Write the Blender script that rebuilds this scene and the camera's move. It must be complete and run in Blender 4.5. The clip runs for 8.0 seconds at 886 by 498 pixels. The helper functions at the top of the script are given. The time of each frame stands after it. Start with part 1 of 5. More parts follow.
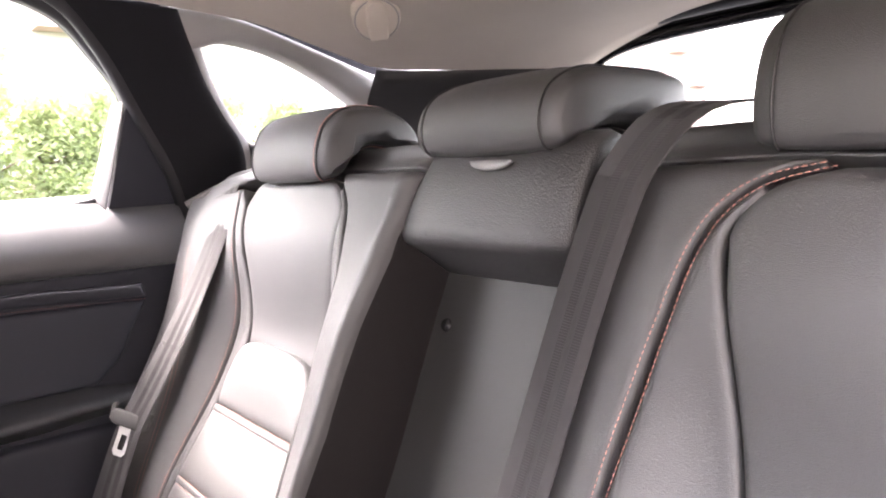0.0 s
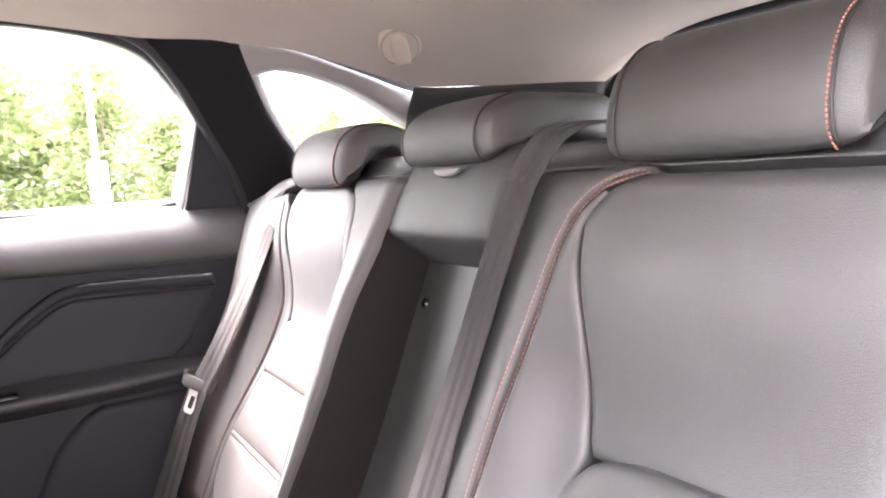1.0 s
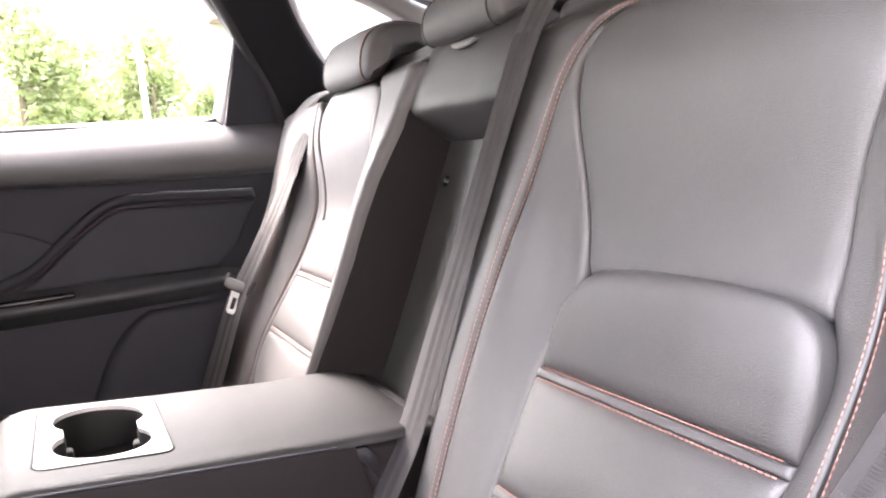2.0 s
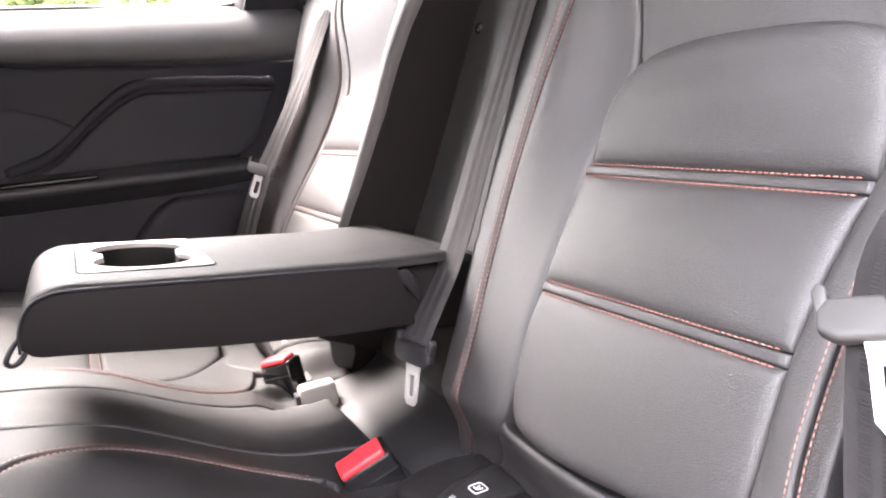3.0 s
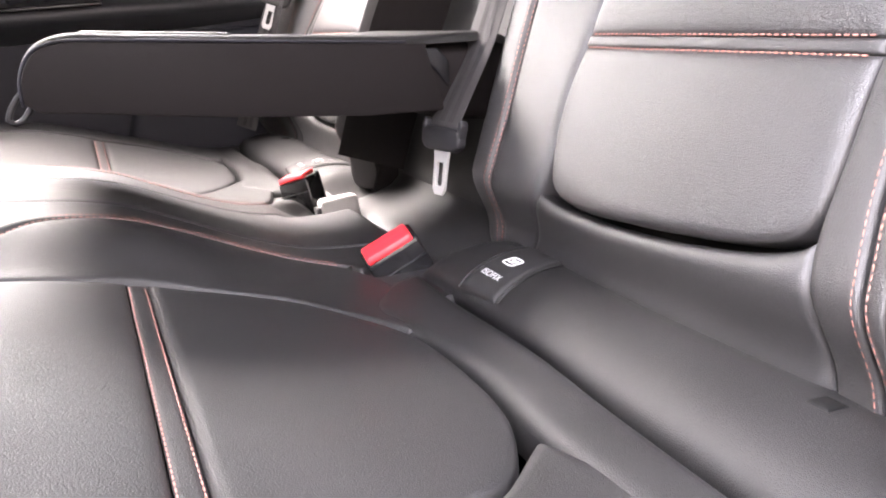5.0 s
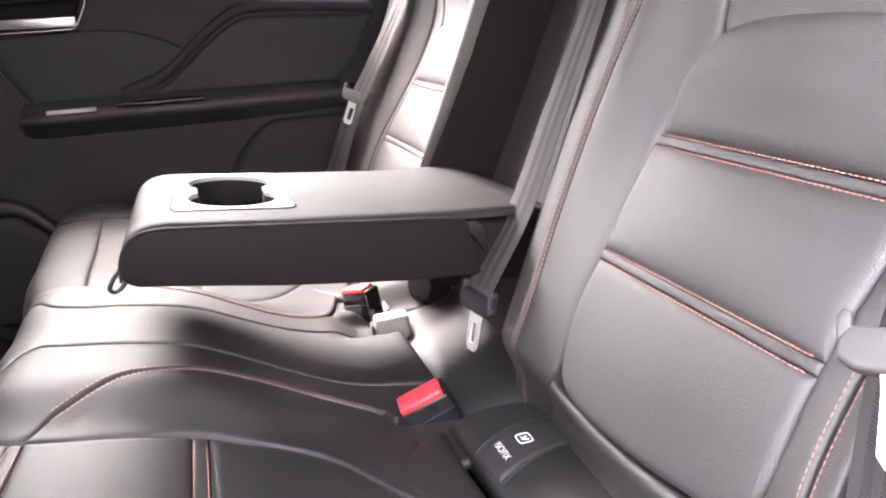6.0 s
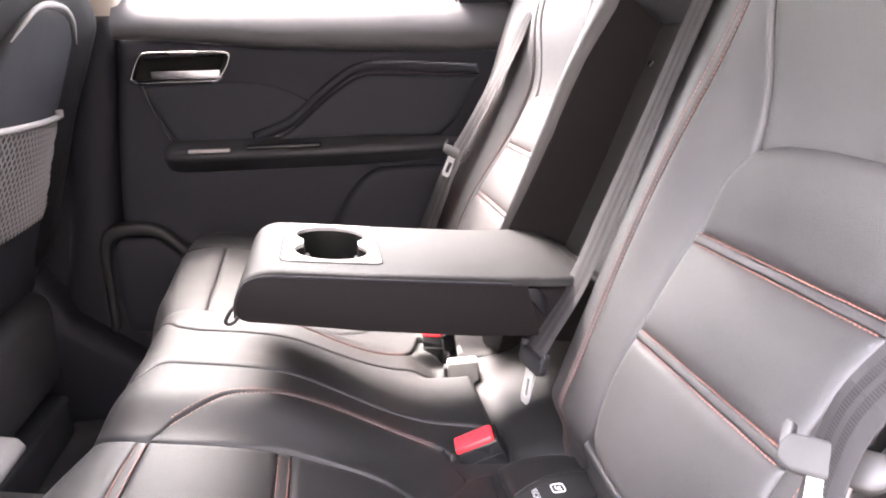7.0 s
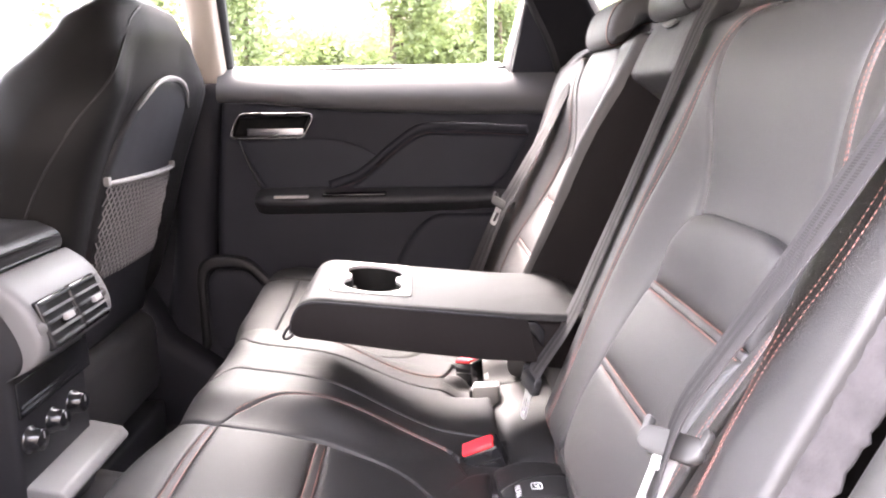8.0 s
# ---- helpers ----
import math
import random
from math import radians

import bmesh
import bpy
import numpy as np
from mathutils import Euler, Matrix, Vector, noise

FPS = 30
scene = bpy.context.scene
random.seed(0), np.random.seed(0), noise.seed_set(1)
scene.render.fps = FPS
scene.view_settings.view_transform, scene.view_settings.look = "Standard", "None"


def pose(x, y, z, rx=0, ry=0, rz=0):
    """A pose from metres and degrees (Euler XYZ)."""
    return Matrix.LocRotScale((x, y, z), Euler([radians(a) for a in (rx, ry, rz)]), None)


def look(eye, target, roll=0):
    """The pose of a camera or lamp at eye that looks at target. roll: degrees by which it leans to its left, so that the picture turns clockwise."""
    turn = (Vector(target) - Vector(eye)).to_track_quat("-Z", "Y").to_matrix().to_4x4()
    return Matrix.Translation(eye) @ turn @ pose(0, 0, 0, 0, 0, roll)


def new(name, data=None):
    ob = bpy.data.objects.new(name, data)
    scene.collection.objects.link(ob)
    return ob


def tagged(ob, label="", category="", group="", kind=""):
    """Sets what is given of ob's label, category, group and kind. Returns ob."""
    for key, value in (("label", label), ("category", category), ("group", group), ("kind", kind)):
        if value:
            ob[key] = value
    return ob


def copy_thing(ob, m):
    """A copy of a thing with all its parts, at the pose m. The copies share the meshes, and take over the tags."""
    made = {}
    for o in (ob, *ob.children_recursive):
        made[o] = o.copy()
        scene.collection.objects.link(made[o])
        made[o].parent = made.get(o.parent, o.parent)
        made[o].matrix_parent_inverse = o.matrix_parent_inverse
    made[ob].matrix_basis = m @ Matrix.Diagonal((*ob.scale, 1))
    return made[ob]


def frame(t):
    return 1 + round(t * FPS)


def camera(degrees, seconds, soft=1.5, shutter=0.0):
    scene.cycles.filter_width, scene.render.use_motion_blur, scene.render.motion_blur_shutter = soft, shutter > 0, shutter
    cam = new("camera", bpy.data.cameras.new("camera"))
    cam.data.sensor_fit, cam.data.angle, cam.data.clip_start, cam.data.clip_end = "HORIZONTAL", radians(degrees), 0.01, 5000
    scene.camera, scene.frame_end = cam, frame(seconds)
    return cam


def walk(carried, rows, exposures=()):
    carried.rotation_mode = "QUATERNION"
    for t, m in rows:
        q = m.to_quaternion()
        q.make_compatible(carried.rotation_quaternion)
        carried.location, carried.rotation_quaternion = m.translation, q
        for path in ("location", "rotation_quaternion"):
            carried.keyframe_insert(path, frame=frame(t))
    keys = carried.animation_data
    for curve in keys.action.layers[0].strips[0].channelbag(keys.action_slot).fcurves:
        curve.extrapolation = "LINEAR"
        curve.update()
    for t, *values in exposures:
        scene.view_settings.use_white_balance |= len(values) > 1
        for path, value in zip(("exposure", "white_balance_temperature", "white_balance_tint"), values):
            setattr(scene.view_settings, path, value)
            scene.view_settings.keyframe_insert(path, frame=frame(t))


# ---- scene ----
cam = camera(62.2, 8.0, 2.0)
PATH = [
    (0, (0.0, 0.017, 1.065), (1.244, 1.563, 0.816), -3.2),
    (0.5, (-0.005, -0.085, 1.079), (1.14, 1.537, 0.843), -3.4),
    (1, (0.021, -0.19, 1.062), (1.035, 1.52, 0.84), -3.9),
    (1.2, (0.047, -0.209, 1.055), (1.002, 1.533, 0.823), -4.1),
    (2.5, (-0.013, -0.256, 0.868), (0.869, 1.51, 0.546), -4.7),
    (3, (-0.03, -0.238, 0.82), (0.833, 1.522, 0.427), -5.1),
    (3.5, (-0.041, -0.228, 0.778), (0.8, 1.521, 0.297), -5.3),
    (4, (-0.046, -0.219, 0.734), (0.78, 1.518, 0.184), -5.5),
    (4.2, (-0.046, -0.215, 0.721), (0.775, 1.514, 0.139), -5.5),
    (4.75, (-0.047, -0.213, 0.704), (0.745, 1.515, 0.068), -5.3),
    (5.3, (-0.043, -0.215, 0.736), (0.713, 1.519, 0.088), -5.0),
    (5.5, (-0.033, -0.226, 0.776), (0.678, 1.531, 0.137), -4.7),
    (6, (-0.001, -0.261, 0.862), (0.568, 1.557, 0.253), -3.7),
    (6.5, (0.02, -0.302, 0.918), (0.453, 1.565, 0.347), -2.3),
    (7, (0.017, -0.357, 0.925), (0.316, 1.55, 0.401), -1.3),
    (7.5, (0.043, -0.443, 0.939), (0.197, 1.498, 0.481), -0.9),
    (8, (0.089, -0.543, 0.964), (0.146, 1.414, 0.557), -0.8),
]
walk(cam, [(t, look(eye, target, roll)) for t, eye, target, roll in PATH], [(0, 4.8, 6900, 22), (1.1, 5.15, 6900, 22), (2.5, 4.55, 6900, 20), (3.2, 4.45, 6900, 20), (4.0, 4.7, 6900, 21), (5.5, 4.6, 6900, 20), (6.4, 4.6, 6900, 21), (7.3, 4.8, 6900, 22), (8, 4.65, 6900, 22)])
SKY, SUN = 0.62, 0.9

# ---- world and light ----
world = bpy.data.worlds.new("sky")
scene.world = world
world.use_nodes = True
wn = world.node_tree.nodes
wl = world.node_tree.links
sky = wn.new("ShaderNodeTexSky")
sky.sky_type = "NISHITA"
sky.sun_disc = False
sky.sun_elevation = radians(52.4)
sky.sun_rotation = radians(-21.7)
sky.air_density = 1.0
sky.dust_density = 3.0
haze = wn.new("ShaderNodeHueSaturation")
haze.inputs["Saturation"].default_value = 0.35
wl.new(sky.outputs[0], haze.inputs["Color"])
wl.new(haze.outputs[0], wn["Background"].inputs["Color"])
wn["Background"].inputs["Strength"].default_value = SKY

sun = new("sun", bpy.data.lights.new("sun", "SUN"))
sun.data.energy = SUN
sun.data.angle = radians(52)
sun.data.color = (1.0, 0.95, 0.88)
sun.matrix_world = look((-2.9, 7.3, 10.2), (0.0, 0.0, 0.0))


# ---- materials ----
def material(name, colour, rough=0.5, metal=0.0, grain=0.0, scale=400.0, vary=0.15, wear=6.0, spec=0.5, kind="noise", coat=0.0, coat_rough=0.3):
    """A node material: colour varied at two scales, roughness varied, fine relief."""
    m = bpy.data.materials.new(name)
    m.use_nodes = True
    n, l = m.node_tree.nodes, m.node_tree.links
    b = n["Principled BSDF"]
    where = n.new("ShaderNodeTexCoord")
    big = n.new("ShaderNodeTexNoise")
    big.inputs["Scale"].default_value = wear
    big.inputs["Detail"].default_value = 4.0
    l.new(where.outputs["Object"], big.inputs["Vector"])
    if kind == "leather":
        fine = n.new("ShaderNodeTexVoronoi")
        fine.feature = "DISTANCE_TO_EDGE"
        warp = n.new("ShaderNodeTexNoise")
        warp.inputs["Scale"].default_value = scale * 0.5
        l.new(where.outputs["Object"], warp.inputs["Vector"])
        mixv = n.new("ShaderNodeVectorMath")
        mixv.operation = "MULTIPLY_ADD"
        mixv.inputs[1].default_value = (0.0016, 0.0016, 0.0016)
        l.new(warp.outputs["Color"], mixv.inputs[0])
        l.new(where.outputs["Object"], mixv.inputs[2])
        fine.inputs["Scale"].default_value = scale
        l.new(mixv.outputs[0], fine.inputs["Vector"])
        height = fine.outputs["Distance"]
        shape = n.new("ShaderNodeMapRange")
        shape.inputs["From Max"].default_value = 0.22
        l.new(height, shape.inputs["Value"])
        height = shape.outputs["Result"]
    else:
        fine = n.new("ShaderNodeTexNoise")
        fine.inputs["Scale"].default_value = scale
        fine.inputs["Detail"].default_value = 3.0
        l.new(where.outputs["Object"], fine.inputs["Vector"])
        height = fine.outputs["Fac"]
    ramp = n.new("ShaderNodeMapRange")
    ramp.inputs["From Min"].default_value = 0.3
    ramp.inputs["From Max"].default_value = 0.7
    ramp.inputs["To Min"].default_value = 1.0 - vary
    ramp.inputs["To Max"].default_value = 1.0 + vary
    l.new(big.outputs["Fac"], ramp.inputs["Value"])
    tint = n.new("ShaderNodeVectorMath")
    tint.operation = "SCALE"
    tint.inputs[0].default_value = colour
    l.new(ramp.outputs["Result"], tint.inputs["Scale"])
    l.new(tint.outputs[0], b.inputs["Base Color"])
    rr = n.new("ShaderNodeMapRange")
    rr.inputs["From Min"].default_value = 0.3
    rr.inputs["From Max"].default_value = 0.7
    rr.inputs["To Min"].default_value = max(0.02, rough - 0.05)
    rr.inputs["To Max"].default_value = min(1.0, rough + 0.05)
    l.new(big.outputs["Fac"], rr.inputs["Value"])
    l.new(rr.outputs["Result"], b.inputs["Roughness"])
    b.inputs["Metallic"].default_value = metal
    b.inputs["Specular IOR Level"].default_value = spec
    b.inputs["Coat Weight"].default_value = coat
    b.inputs["Coat Roughness"].default_value = coat_rough
    if grain:
        bump = n.new("ShaderNodeBump")
        bump.inputs["Strength"].default_value = grain
        bump.inputs["Distance"].default_value = 0.0006
        l.new(height, bump.inputs["Height"])
        l.new(bump.outputs["Normal"], b.inputs["Normal"])
    return m


def woven(name, colour, rough, across):
    """Belt webbing: fine ribs across and a few bands along it."""
    m = material(name, colour, rough, vary=0.1, spec=0.25)
    n, l = m.node_tree.nodes, m.node_tree.links
    where = n.new("ShaderNodeTexCoord")
    ribs = n.new("ShaderNodeTexWave")
    ribs.bands_direction = "Y"
    ribs.inputs["Scale"].default_value = across
    l.new(where.outputs["UV"], ribs.inputs["Vector"])
    bump = n.new("ShaderNodeBump")
    bump.inputs["Strength"].default_value = 0.6
    bump.inputs["Distance"].default_value = 0.0005
    l.new(ribs.outputs["Fac"], bump.inputs["Height"])
    l.new(bump.outputs["Normal"], n["Principled BSDF"].inputs["Normal"])
    return m


def net_material(name):
    m = material(name, (0.24, 0.23, 0.23), 0.7, vary=0.1)
    return m


def pane(name, clearness):
    m = bpy.data.materials.new(name)
    m.use_nodes = True
    n, l = m.node_tree.nodes, m.node_tree.links
    n.remove(n["Principled BSDF"])
    clear = n.new("ShaderNodeBsdfTransparent")
    clear.inputs[0].default_value = clearness
    gloss = n.new("ShaderNodeBsdfGlossy")
    gloss.inputs["Roughness"].default_value = 0.02
    rim = n.new("ShaderNodeFresnel")
    rim.inputs["IOR"].default_value = 1.45
    mix = n.new("ShaderNodeMixShader")
    l.new(rim.outputs[0], mix.inputs[0])
    l.new(clear.outputs[0], mix.inputs[1])
    l.new(gloss.outputs[0], mix.inputs[2])
    l.new(mix.outputs[0], n["Material Output"].inputs[0])
    return m


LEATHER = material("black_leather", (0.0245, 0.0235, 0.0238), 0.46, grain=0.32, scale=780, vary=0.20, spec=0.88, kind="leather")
# the same black leather, dimmed in colour where bench and armrest catch too much light
LEATHER_SEAT = material("dimmed_seat_leather", (0.0130, 0.0126, 0.0127), 0.45, grain=0.30, scale=780, vary=0.20, spec=0.44, kind="leather")
# a still darker copy, its shade in the colour: armrest top, front seats
LEATHER_SHADED = material("shaded_leather", (0.0085, 0.0082, 0.0083), 0.50, grain=0.30, scale=780, vary=0.20, spec=0.22, kind="leather")
LEATHER_COARSE = material("grained_leather", (0.013, 0.0122, 0.0125), 0.44, grain=0.40, scale=420, vary=0.15, spec=0.8, kind="leather")
LEATHER_SMOOTH = material("smooth_leather", (0.014, 0.0132, 0.0135), 0.46, grain=0.12, scale=500, vary=0.15, spec=0.6, kind="leather")
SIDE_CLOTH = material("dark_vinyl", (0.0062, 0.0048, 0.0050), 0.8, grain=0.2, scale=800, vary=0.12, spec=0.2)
THREAD = material("orange_thread", (0.34, 0.155, 0.125), 0.7, vary=0.2, wear=90, grain=0.2, scale=3000)
THREAD_MUTED = material("muted_thread", (0.13, 0.055, 0.048), 0.7, vary=0.2)
THREAD_DARK = material("dark_thread", (0.05, 0.045, 0.045), 0.7, vary=0.2)
PLASTIC = material("black_plastic", (0.011, 0.011, 0.013), 0.5, grain=0.25, scale=900, vary=0.15)
PLASTIC_SOFT = material("soft_black_trim", (0.0098, 0.0102, 0.0150), 0.65, grain=0.3, scale=700, vary=0.12, spec=0.3)
PLASTIC_GLOSS = material("gloss_black_plastic", (0.010, 0.010, 0.011), 0.22, vary=0.1)
BELT_PAD = material("door_upper_vinyl", (0.074, 0.074, 0.078), 0.5, grain=0.3, scale=600, vary=0.1, kind="leather")
DOOR_TRIM = material("door_trim", (0.0205, 0.0216, 0.0290), 0.65, grain=0.3, scale=700, vary=0.12, spec=0.3)
DOOR_BLUE = material("door_inlay", (0.0205, 0.0226, 0.0310), 0.6, grain=0.3, scale=700, vary=0.12, spec=0.3)
SILVER = material("satin_silver", (0.40, 0.39, 0.38), 0.42, metal=0.2, grain=0.1, scale=1500, vary=0.05)
SILVER_DULL = material("dull_silver", (0.15, 0.147, 0.145), 0.5, metal=0.2, grain=0.1, scale=1500, vary=0.05)
CHROME = material("chrome", (0.33, 0.33, 0.34), 0.28, metal=1.0, vary=0.04)
STEEL = material("tongue_steel", (0.50, 0.50, 0.49), 0.38, metal=0.35, vary=0.06)
GRIP = material("grey_grip", (0.055, 0.054, 0.053), 0.5, vary=0.06, spec=0.3)
# near black: the shade inside wells, slots and gaps is put into this colour
HOLE_SHADE = material("hole_shade_black", (0.004, 0.004, 0.004), 0.7, vary=0.1, spec=0.2)
RED = material("red_button", (0.72, 0.030, 0.040), 0.4, vary=0.08)
RECESS = material("recess_cloth", (0.020, 0.0195, 0.0188), 0.55, grain=0.2, scale=700, vary=0.12, spec=0.40)
WEB = woven("belt_webbing", (0.044, 0.0415, 0.0425), 0.66, 60.0)
BAND = material("belt_band", (0.024, 0.0226, 0.023), 0.8, vary=0.1, spec=0.3)
HEADLINER = material("beige_headliner", (0.56, 0.50, 0.43), 0.9, grain=0.4, scale=900, vary=0.05)
PILLAR = material("dark_pillar_cloth", (0.007, 0.0067, 0.0090), 0.8, grain=0.35, scale=900, vary=0.1, spec=0.25)
POST_TRIM = material("rear_post_vinyl", (0.016, 0.0155, 0.0158), 0.5, grain=0.25, scale=900, vary=0.12, spec=0.5)
GREY_TRIM = material("grey_trim", (0.30, 0.29, 0.28), 0.6, grain=0.2, scale=800, vary=0.08)
CARPET = material("dark_carpet", (0.022, 0.021, 0.022), 0.95, grain=1.0, scale=1400, vary=0.3, wear=14)
NET = net_material("pocket_net")
WHITE_PRINT = material("white_print", (0.6, 0.6, 0.6), 0.6, vary=0.05)
TAG_CLOTH = material("label_cloth", (0.010, 0.0095, 0.0095), 0.7, grain=0.3, scale=1500, vary=0.1)
GLASS = pane("window_glass", (0.37, 0.385, 0.38, 1))
FRONT_GLASS = pane("clear_window_glass", (0.80, 0.82, 0.81, 1))
PAINT = material("body_paint", (0.05, 0.05, 0.055), 0.3, vary=0.05, coat=0.6)
GRASS = material("grass", (0.085, 0.12, 0.035), 0.9, grain=1.0, scale=40, vary=0.35, wear=0.6)
ASPHALT = material("asphalt", (0.085, 0.084, 0.082), 0.9, grain=1.0, scale=120, vary=0.25, wear=0.8)
LEAF = material("leaf", (0.17, 0.205, 0.095), 0.6, vary=0.3, wear=1.5)
ln, ll = LEAF.node_tree.nodes, LEAF.node_tree.links
glow = ln.new("ShaderNodeBsdfTranslucent")
glow.inputs[0].default_value = (0.24, 0.29, 0.11, 1)
both_ways = ln.new("ShaderNodeMixShader")
both_ways.inputs[0].default_value = 0.5
ll.new(ln["Principled BSDF"].outputs[0], both_ways.inputs[1])
ll.new(glow.outputs[0], both_ways.inputs[2])
ll.new(both_ways.outputs[0], ln["Material Output"].inputs[0])
BARK = material("bark", (0.12, 0.09, 0.06), 0.9, grain=1.0, scale=30, vary=0.3)
RENDER_WALL = material("pale_render", (0.34, 0.31, 0.285), 0.9, grain=0.3, scale=20, vary=0.06, wear=0.3)
RENDER_PINK = material("pink_render", (0.36, 0.25, 0.225), 0.9, grain=0.3, scale=20, vary=0.06, wear=0.3)
DARK_GLASS = material("far_window", (0.12, 0.125, 0.135), 0.15, vary=0.1)
SIGN_WHITE = material("sign_white", (0.75, 0.75, 0.73), 0.6, vary=0.06)
POLE_GREY = material("galvanised_pole", (0.45, 0.45, 0.44), 0.5, metal=0.4, vary=0.08)


# ---- mesh tools ----
def part(name, bm, mat, parent=None, label="", smooth=True):
    me = bpy.data.meshes.new(name)
    bmesh.ops.remove_doubles(bm, verts=bm.verts, dist=0.00002)
    bmesh.ops.recalc_face_normals(bm, faces=bm.faces)
    bm.to_mesh(me)
    bm.free()
    for f in me.polygons:
        f.use_smooth = smooth
    me.materials.append(mat)
    ob = new(name, me)
    if name == "stitching":
        tagged(ob, kind="stuff")
    if parent is not None:
        ob.parent = parent
    if label:
        tagged(ob, label)
    return ob


def thing(name, label, category, group="", at=(0, 0, 0)):
    return tagged(new(name), label, category, group)


def flat_shade(ob, angle=35):
    ob.data.set_sharp_from_angle(angle=radians(angle))
    return ob


def resample(pts, n):
    """n points at even steps along a smooth curve through pts."""
    p = np.array(pts, float)
    d = np.r_[0, np.cumsum(np.linalg.norm(np.diff(p, axis=0), axis=1))]
    if len(p) > 2:
        fine = []
        for i in range(len(p) - 1):
            a, b = p[i], p[i + 1]
            ta = (p[i + 1] - p[max(i - 1, 0)]) / max(d[i + 1] - d[max(i - 1, 0)], 1e-9)
            tb = (p[min(i + 2, len(p) - 1)] - p[i]) / max(d[min(i + 2, len(p) - 1)] - d[i], 1e-9)
            w = d[i + 1] - d[i]
            for t in np.linspace(0, 1, 9)[:-1]:
                fine.append((2 * t**3 - 3 * t**2 + 1) * a + (t**3 - 2 * t**2 + t) * w * ta + (3 * t**2 - 2 * t**3) * b + (t**3 - t**2) * w * tb)
        p = np.array(fine + [p[-1]])
        d = np.r_[0, np.cumsum(np.linalg.norm(np.diff(p, axis=0), axis=1))]
    at = np.linspace(0, d[-1], n)
    return np.stack([np.interp(at, d, p[:, k]) for k in range(p.shape[1])], 1)


def quarter(t):
    t = min(max(t, 0.0), 1.0)
    return math.sqrt(1 - (1 - t) ** 2)


def sheet(points, bm=None, closed_i=False, closed_j=False):
    """A grid of points as faces."""
    bm = bm or bmesh.new()
    v = [[bm.verts.new(p) for p in row] for row in points]
    ni, nj = len(v), len(v[0])
    for i in range(ni if closed_i else ni - 1):
        for j in range(nj if closed_j else nj - 1):
            a, b, c, d = v[i][j], v[(i + 1) % ni][j], v[(i + 1) % ni][(j + 1) % nj], v[i][(j + 1) % nj]
            if len({a, b, c, d}) == 4:
                bm.faces.new((a, b, c, d))
    return bm


def spaced(n, k=0.55):
    """n+1 fractions from 0 to 1, closer together towards both ends."""
    u = np.linspace(0, 1, n + 1)
    return (1 - k) * u + k * (0.5 - 0.5 * np.cos(np.pi * u))


def pad(surf, left, right, n=36, m=20, edge=0.010, drop=0.010, crown=0.0, ends=(True, True), sides=(True, True), skirt=0.02, lift=0.0, bm=None):
    """An upholstered panel between two edge curves on a surface: rolled edges, a slight crown and a skirt down into the seams."""
    L, R = resample(left, n + 1), resample(right, n + 1)
    fi, fj = spaced(n), spaced(m, 0.75)
    la = lambda c: np.array([np.interp(fi * (len(c) - 1), np.arange(len(c)), c[:, k]) for k in range(2)]).T
    L, R = la(L), la(R)
    mid = (L + R) / 2
    run = np.r_[0, np.cumsum(np.linalg.norm(np.diff(mid, axis=0), axis=1))]
    rows = []
    for i in range(n + 1):
        w = float(np.linalg.norm(R[i] - L[i]))
        row = []
        for j in range(m + 1):
            q = L[i] + (R[i] - L[i]) * fj[j]
            da = min(fj[j] * w if sides[0] else 9, (1 - fj[j]) * w if sides[1] else 9)
            db = min(run[i] if ends[0] else 9, run[-1] - run[i] if ends[1] else 9)
            o = lift + drop * (quarter(da / edge) * quarter(db / edge) - 1)
            o += crown * (1 - (2 * fj[j] - 1) ** 2) * (1 - (2 * fi[i] - 1) ** 2)
            row.append(surf(q[0], q[1], o))
        if sides[0]:
            row = [surf(L[i][0], L[i][1], lift - drop - skirt)] + row
        if sides[1]:
            row = row + [surf(R[i][0], R[i][1], lift - drop - skirt)]
        rows.append(row)
    across = [0] * sides[0] + list(fj) + [1] * sides[1]
    if ends[0]:
        rows.insert(0, [surf(*(L[0] + (R[0] - L[0]) * f), lift - drop - skirt) for f in across])
    if ends[1]:
        rows.append([surf(*(L[-1] + (R[-1] - L[-1]) * f), lift - drop - skirt) for f in across])
    return sheet(rows, bm)


def stitches(surf, path, o=0.001, step=0.0046, length=0.0037, width=0.00042, bm=None):
    """A run of single stitches along a path on a surface."""
    bm = bm or bmesh.new()
    p = resample(path, 240)
    d = np.r_[0, np.cumsum(np.linalg.norm(np.diff(p, axis=0), axis=1))]
    at = np.arange(step, d[-1] - step, step)
    for s in at:
        a, b = [np.array([np.interp(q, d, p[:, k]) for k in range(2)]) for q in (s - length / 2, s + length / 2)]
        A, B = Vector(surf(*a, o)), Vector(surf(*b, o))
        up = (Vector(surf(*((a + b) / 2), o + 0.01)) - Vector(surf(*((a + b) / 2), o))).normalized()
        along = (B - A).normalized()
        side = along.cross(up) * width
        top = (A + B) / 2 + up * width * 0.9
        A2, B2 = A.lerp(B, 0.25), A.lerp(B, 0.75)
        ring = [A, A2 + side, B2 + side, B, B2 - side, A2 - side]
        vs = [bm.verts.new(q) for q in ring]
        t1, t2 = bm.verts.new(A2 + up * width), bm.verts.new(B2 + up * width)
        for f in ((0, 1, t1), (5, 0, t1), (2, 3, t2), (3, 4, t2)):
            bm.faces.new([vs[k] if isinstance(k, int) else k for k in f])
        bm.faces.new((vs[1], vs[2], t2, t1))
        bm.faces.new((vs[4], vs[5], t1, t2))
    return bm


